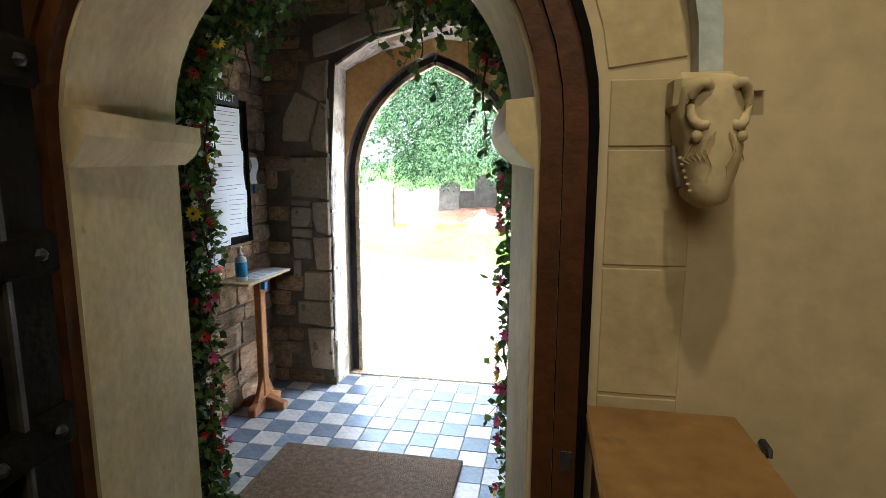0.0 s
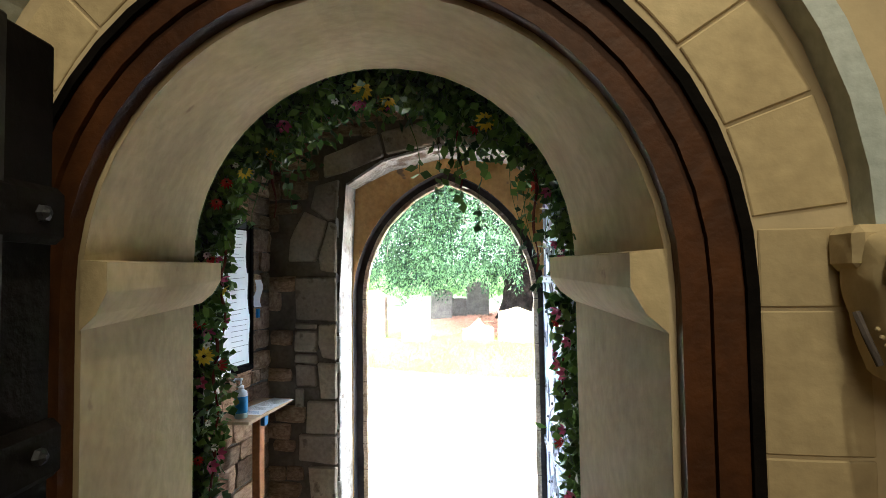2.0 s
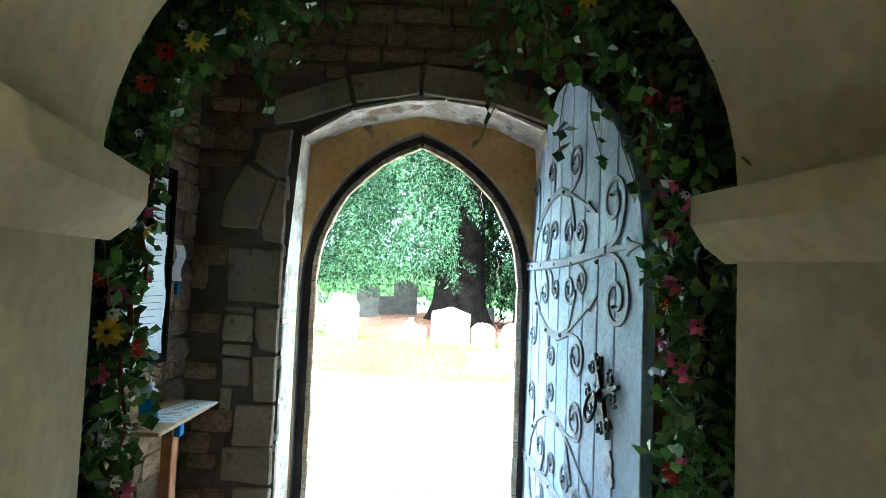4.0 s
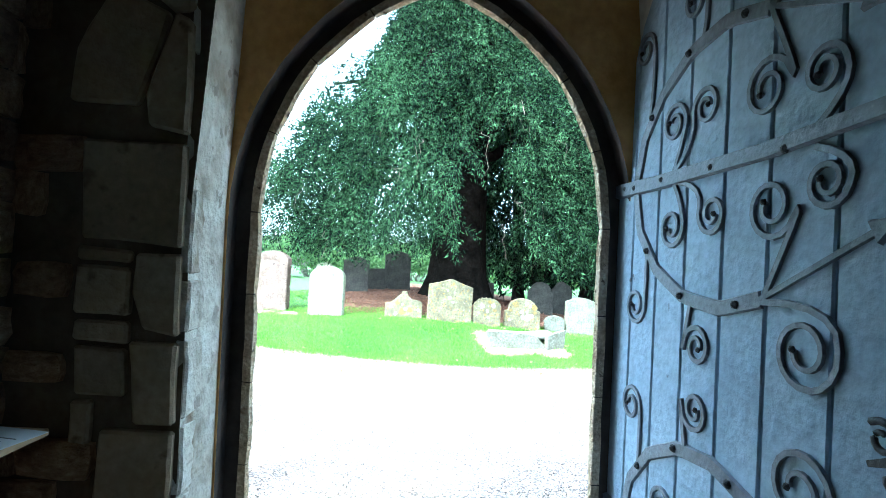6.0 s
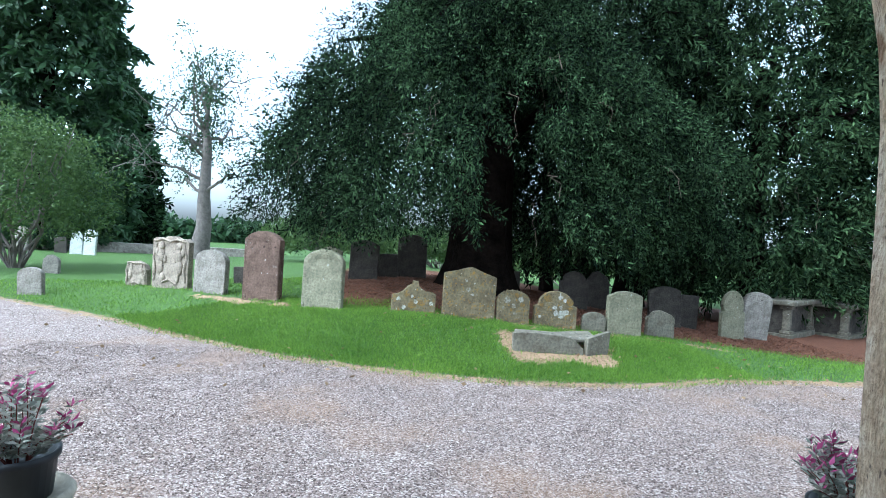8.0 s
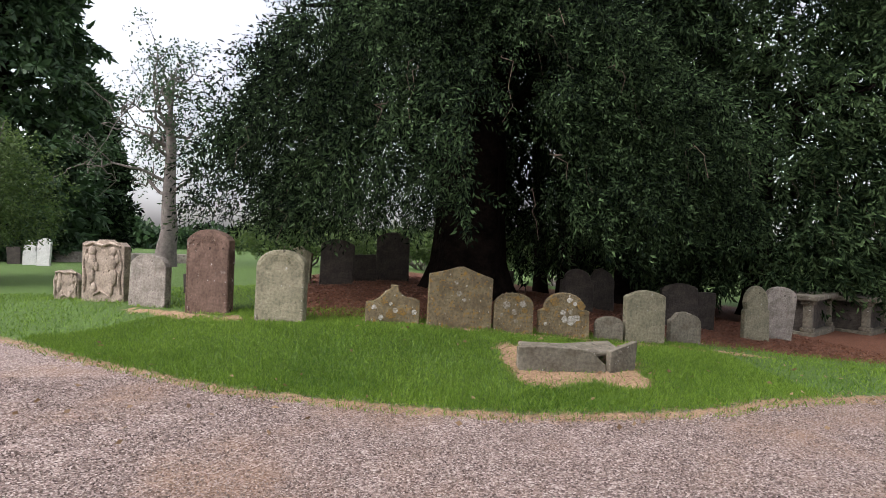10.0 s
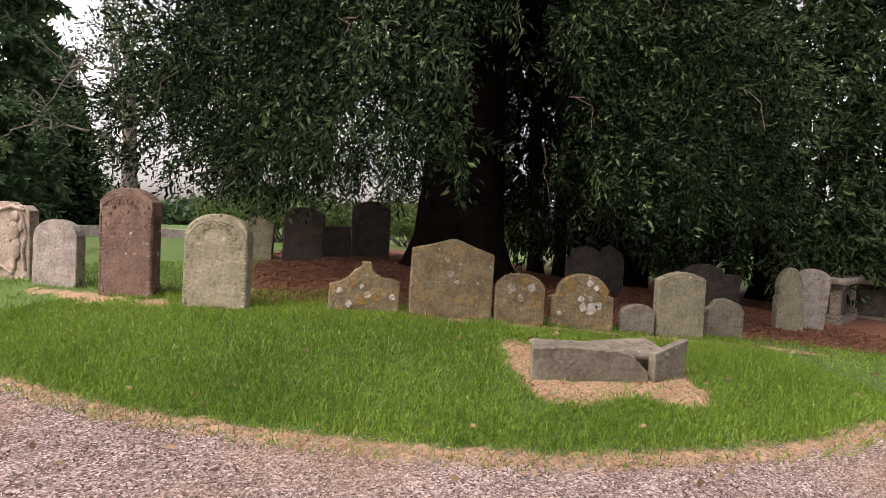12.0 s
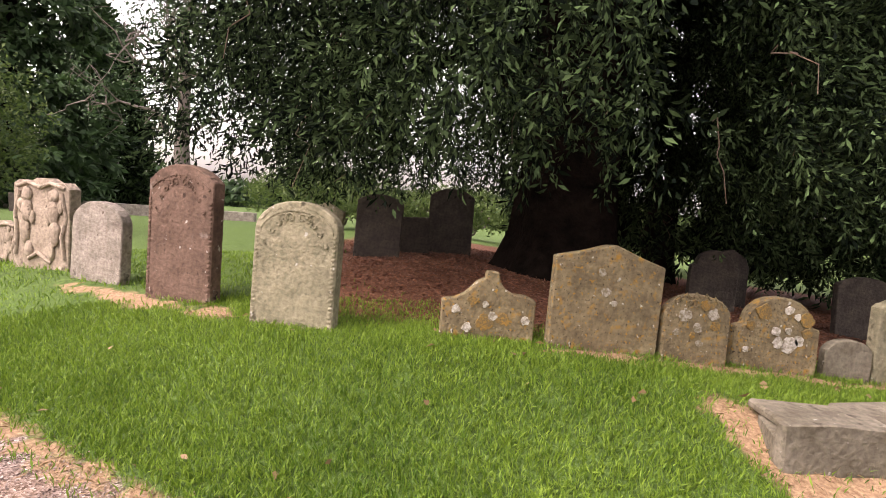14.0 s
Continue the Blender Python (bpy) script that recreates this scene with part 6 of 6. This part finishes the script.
bottle = thing("pump_bottle", HOUSE @ pose(-1.235, 1.86, 0.892), "white pump bottle of hand gel with a blue label", "bottle")
b = lathe([(0.031, 0.0), (0.034, 0.004), (0.034, 0.125), (0.030, 0.143), (0.015, 0.152), (0.014, 0.158)], 24)
part("bottle_body", b, M["clear"], bottle, smooth=True)
b = lathe([(0.0345, 0.03), (0.0347, 0.03), (0.0347, 0.118), (0.0345, 0.118)], 24)
part("bottle_label", b, M["blue"], bottle, "blue printed label", smooth=True)
b = lathe([(0.016, 0.156), (0.016, 0.172), (0.006, 0.175), (0.005, 0.20), (0.010, 0.203), (0.010, 0.212)], 16)
part("pump_collar", b, M["paper"], bottle, smooth=True)
bm = bmesh.new()
tube(bm, [(0, 0, 0.208), (-0.03, -0.01, 0.208), (-0.036, -0.012, 0.200)], 0.006, 0.005, 8)
part("pump_nozzle", bm, M["paper"], bottle, smooth=True)
for i in range(3):
    lf = thing("leaflet", HOUSE @ pose(-1.235 + 0.01 * i, 2.03 + 0.08 * i, 0.8905 + 0.0015 * i, 0, 0, 4 - 7 * i), "white printed leaflet lying on the table", "leaflet", "leaflets on the table")
    part("sheet", bbox(-0.074, 0.074, -0.105, 0.105, 0, 0.0012), M["paper"], lf)
    bm = bmesh.new()
    for j in range(7):
        box(bm, -0.06, 0.05 - 0.01 * (j % 3), -0.08 + 0.02 * j, -0.076 + 0.02 * j, 0.0012, 0.0018)
    part("print", bm, M["print"] if i else M["blue"], lf, "unreadable print")["kind"] = "stuff"

# ---------------------------------------------------------------- garland in the inner doorway
rg = np.random.default_rng(77)
GC, GRAD, GSP = -0.165, 0.66, 1.66


def garland_path(s):
    """s from 0 at the left foot to 1 at the right foot."""
    L1 = GSP
    L2 = math.pi * GRAD
    d = s * (2 * L1 + L2)
    if d < L1:
        return Vector((GC - GRAD, 0, d))
    if d < L1 + L2:
        a = math.pi - (d - L1) / GRAD
        return Vector((GC + GRAD * math.cos(a), 0, GSP + GRAD * math.sin(a)))
    return Vector((GC + GRAD, 0, 2 * L1 + L2 - d))


garland = thing("flower_garland", HOUSE @ pose(0, 0.84, 0), "garland of ivy and mixed flowers arched round the inner doorway", "garland")
bm = bmesh.new()
tube(bm, [garland_path(k / 60) + Vector((0, 0, 0.0)) for k in range(61)], 0.03, 0.03, 8)
part("frame_hoop", bm, M["sign"], garland, "dark wire and moss frame")
N = 9800
ss = rg.random(N)
P = np.array([tuple(garland_path(float(s))) for s in ss])
rad_dir = P - np.array([GC, 0, 1.0])
rad = (0.025 + 0.075 * rg.random(N) ** 0.9 + 0.02 * (P[:, 2] > 1.5)) * (0.85 + 0.3 * np.sin(ss * 47) * np.sin(ss * 21))
an = rg.uniform(0, 2 * np.pi, N)
cen = np.array([GC, 0, 1.2])
inw = cen - P
inw[:, 2] *= (P[:, 2] > 1.4)
inw /= np.linalg.norm(inw, axis=1, keepdims=True) + 1e-9
P2 = P + np.stack([np.zeros(N), np.cos(an), np.zeros(N)], 1) * (rad * 1.25)[:, None] + inw * (np.sin(an) * rad)[:, None]
P2 += rg.normal(0, 0.012, P2.shape)
D = rg.normal(size=P2.shape)
D[:, 2] -= 0.5
D += inw * 0.5
lf = leaves("ivy_leaves", P2, D, 0.036, 0.028, M["ivy"], garland, "stuff", "small dark ivy and fern leaves", rng=rg)
top_n = 3400
ss = rg.uniform(0.24, 0.76, top_n)
P = np.array([tuple(garland_path(float(s))) for s in ss])
P[:, 2] -= rg.random(top_n) ** 1.8 * 0.22 * (0.6 + 0.4 * np.sin(ss * 60))
P[:, 1] += rg.normal(0, 0.07, top_n)
D = rg.normal(size=P.shape)
D[:, 2] -= 1.0
leaves("hanging_leaves", P, D, 0.036, 0.029, M["ivy"], garland, "stuff", "leaves hanging from the arch", rng=rg)
for i in range(44):
    s = rg.uniform(0.33, 0.70) if i < 30 else rg.uniform(0.04, 0.95)
    p = garland_path(float(s))
    p.y += rg.uniform(-0.09, 0.12)
    L = rg.uniform(0.12, 0.42) if i < 30 else rg.uniform(0.08, 0.2)
    pts = []
    side = Vector((rg.normal(0, 0.25), rg.normal(0, 0.2), -1)) if i < 30 else Vector(((0.7 if p.x < GC else -0.7), rg.uniform(-0.5, 0.3), rg.uniform(-0.8, 0.2)))
    for k in range(7):
        pts.append(p + side * L * k / 6 + Vector((0.012 * math.sin(k + i), 0.01 * math.cos(k * 1.7), 0)))
    bm = bmesh.new()
    tube(bm, pts, 0.0022, 0.0012, 4)
    tr = part("trailing_stem", bm, M["ivy"], garland)
    n = int(L * 55)
    c = np.array([tuple(pts[0].lerp(pts[-1], float(k))) for k in rg.random(n)])
    d = rg.normal(size=c.shape) * 0.7
    d[:, 2] -= 0.7
    leaves("trailing_leaves", c, d, 0.036, 0.032, M["ivy"], garland, "stuff", "", bend=0.1, rng=rg)
for i in range(9):
    p = garland_path([0.13, 0.20, 0.27, 0.33, 0.42, 0.55, 0.63, 0.72, 0.80][i]) + Vector((0.07 if i < 4 else (-0.07 if i > 5 else 0), rg.uniform(-0.1, 0.1), 0))
    pts = [p + Vector((0.008 * math.sin(k), 0.006 * math.cos(k), -0.035 * k)) for k in range(10)]
    bm = bmesh.new()
    tube(bm, pts, 0.006, 0.003, 6)
    for v in bm.verts:
        v.co += noise.noise_vector(v.co * 60) * 0.006
    part("hanging_tassel", bm, M["ivystem"], garland, "dark red hanging flower tassel")


def flower_mesh(key, petals, r, cup):
    bm = bmesh.new()
    for i in range(petals):
        a = 2 * math.pi * i / petals
        c, s_ = math.cos(a), math.sin(a)
        w = r * 2.2 / petals
        pts = [(0.12 * r, 0, 0), (0.6 * r, w, cup * r * 0.5), (r, w * 0.3, cup * r), (r, -w * 0.3, cup * r), (0.6 * r, -w, cup * r * 0.5)]
        bm.faces.new([bm.verts.new((x * c - y * s_, x * s_ + y * c, z)) for x, y, z in pts])
    me = bpy.data.meshes.new("flower")
    bm.to_mesh(me)
    bm.free()
    me.materials.append(M[key])
    return me


cm = bpy.data.meshes.new("flower_centre")
bm = lathe([(0.3, 0), (0.28, 0.15), (0.1, 0.22)], 8)
bm.to_mesh(cm)
bm.free()
cm.materials.append(M["darkwood"])
kinds = {k: flower_mesh(k, n, 1.0, c) for k, n, c in (("f_yellow", 11, 0.5), ("f_pink", 6, 0.9), ("f_white", 7, 0.7), ("f_red", 10, 0.9))}
plan = ["f_yellow"] * 16 + ["f_pink"] * 40 + ["f_white"] * 20 + ["f_red"] * 16
for i, k in enumerate(plan):
    s = float(rg.uniform(0.05, 0.95))
    p = garland_path(s)
    toward = Vector((GC, 0, 1.2)) - p
    toward.z *= 1 if p.z > 1.4 else 0
    toward.normalize()
    a = rg.uniform(-0.9, 0.9)
    out = (toward * math.cos(a) + Vector((0, -1 if rg.random() < 0.75 else 1, 0)) * abs(math.sin(a)) + Vector((0, 0, 0.1))).normalized()
    m = Matrix.Translation(p + out * 0.095) @ out.to_track_quat("Z", "Y").to_matrix().to_4x4()
    r = {"f_yellow": 0.028, "f_pink": 0.021, "f_white": 0.013, "f_red": 0.019}[k] * rg.uniform(0.8, 1.25)
    fl = new("flower", kinds[k])
    fl.parent = garland
    fl.matrix_basis = m @ Matrix.Diagonal((r, r, r, 1))
    fc = new("flower_centre", cm)
    fc.parent = fl
    fc.matrix_basis = Matrix.Diagonal((0.55, 0.55, 0.8, 1))

# ---------------------------------------------------------------- potted hebes outside the porch
def potted(x, y, seed):
    rng = np.random.default_rng(seed)
    z = gz(x, y)
    urn = thing("stone_urn", pose(x, y, z), "weathered pale stone pedestal urn beside the porch", "urn")
    b = lathe([(0.15, 0), (0.155, 0.04), (0.12, 0.065), (0.10, 0.15), (0.115, 0.25), (0.145, 0.32), (0.15, 0.355), (0.135, 0.37), (0.158, 0.385), (0.165, 0.41), (0.15, 0.43), (0.13, 0.41)], 28)
    part("urn_body", b, M["gstone"], urn, smooth=True)
    pt = thing("plant_pot", pose(x, y, z + 0.43), "black plastic pot with a magenta and silver leaved shrub", "plant pot")
    b = lathe([(0.098, -0.02), (0.110, 0.105), (0.118, 0.107), (0.118, 0.13), (0.106, 0.128), (0.10, 0.10)], 28)
    part("pot", b, M["pot"], pt, smooth=True)
    cs, ds, tips = [], [], []
    for i in range(34):
        a = rng.uniform(0, 2 * math.pi)
        sp = rng.random() ** 0.6
        h = 0.27 - 0.12 * sp + rng.uniform(-0.05, 0.05)
        p0 = Vector((0.03 * math.cos(a), 0.03 * math.sin(a), 0.09))
        p1 = Vector((0.17 * sp * math.cos(a), 0.17 * sp * math.sin(a), 0.09 + h * 0.9))
        pts = [p0.lerp(p1, k / 4) + Vector((0, 0, 0.02 * math.sin(k))) for k in range(5)]
        bm = bmesh.new()
        tube(bm, pts, 0.0025, 0.0015, 4)
        part("stem", bm, M["ivystem"], pt)
        for k in range(22):
            s = k / 21
            c = p0.lerp(p1, 0.25 + 0.78 * s)
            b_ = k * 2.4
            cs.append(tuple(c))
            ds.append((math.cos(b_), math.sin(b_), 0.5))
            if s > 0.82:
                tips.append((tuple(c), (math.cos(b_), math.sin(b_), 0.9)))
    leaves("foliage", np.array(cs), np.array(ds), 0.036, 0.013, M["hebe_leaf"], pt, "", "silvery grey-green leaves", rng=rng)
    leaves("young_leaves", np.array([t[0] for t in tips]), np.array([t[1] for t in tips]), 0.036, 0.014, M["hebe"], pt, "", "magenta young leaves", rng=rng)


potted(-1.18, 5.37, 61)
potted(1.43, 5.0, 62)

# ---------------------------------------------------------------- grass, litter and gravel
rq = np.random.default_rng(99)


def scatter(n, x0, x1, y0, y1, weight):
    x = rq.uniform(x0, x1, n)
    y = rq.uniform(y0, y1, n)
    k = rq.random(n) < weight(x, y)
    x, y = x[k], y[k]
    return np.stack([x, y, ground_z(x, y) - 0.004], 1)


def w_grass(x, y):
    return np.clip(zone_grass(x, y) * (1 - zone_litter(x, y)) * (1 - 0.93 * np.clip(zone_dry(x, y) * 1.6 - 0.25, 0, 1)), 0, 1)


for (n, a, b, c, d_, L, W) in ((230000, -3.6, 4.2, 8.3, 11.4, 0.042, 0.006), (90000, -9, 9, 8.6, 14.5, 0.05, 0.008)):
    p = scatter(n, a, b, c, d_, w_grass)
    d = np.stack([rq.normal(0, 0.45, len(p)), rq.normal(0, 0.45, len(p)), np.ones(len(p))], 1)
    leaves("grass", p, d, L, W, M["grass"], None, "stuff", "short green mown grass on the bank", bend=0.35, rng=rq)
p = scatter(45000, -6, 8, 8.2, 11.0, lambda x, y: np.clip(zone_dry(x, y) * 0.9, 0, 1))
d = np.stack([rq.normal(0, 1, len(p)), rq.normal(0, 1, len(p)), rq.uniform(0.05, 0.5, len(p))], 1)
leaves("dry_grass", p + [0, 0, 0.004], d, 0.05, 0.006, M["drygrass"], None, "stuff", "dry straw-coloured grass along the edges", rng=rq)
p = scatter(60000, -3.5, 8.5, 10.2, 17.5, zone_litter)
d = np.stack([rq.normal(0, 1, len(p)), rq.normal(0, 1, len(p)), rq.uniform(0, 0.25, len(p))], 1)
leaves("leaf_litter", p + [0, 0, 0.008], d, 0.04, 0.016, M["litter"], None, "stuff", "brown fallen yew litter under the tree", rng=rq)
p = scatter(170000, -3.6, 4.8, 4.6, 9.6, lambda x, y: 1 - zone_grass(x, y))
d = np.stack([rq.normal(0, 1, len(p)), rq.normal(0, 1, len(p)), rq.uniform(0, 0.5, len(p))], 1)
leaves("gravel", p + [0, 0, 0.006], d, 0.0125, 0.010, M["gravelbits"], None, "stuff", "loose pale and pinkish gravel chips", bend=0.1, rng=rq)
p = scatter(130, -4, 5, 8.0, 11.0, lambda x, y: np.full_like(x, 1.0))
d = np.stack([rq.normal(0, 1, len(p)), rq.normal(0, 1, len(p)), rq.uniform(0, 0.3, len(p))], 1)
leaves("fallen_leaves", p + [0, 0, 0.03], d, 0.05, 0.035, M["drygrass"], None, "stuff", "scattered fallen leaves and daisies", rng=rq)
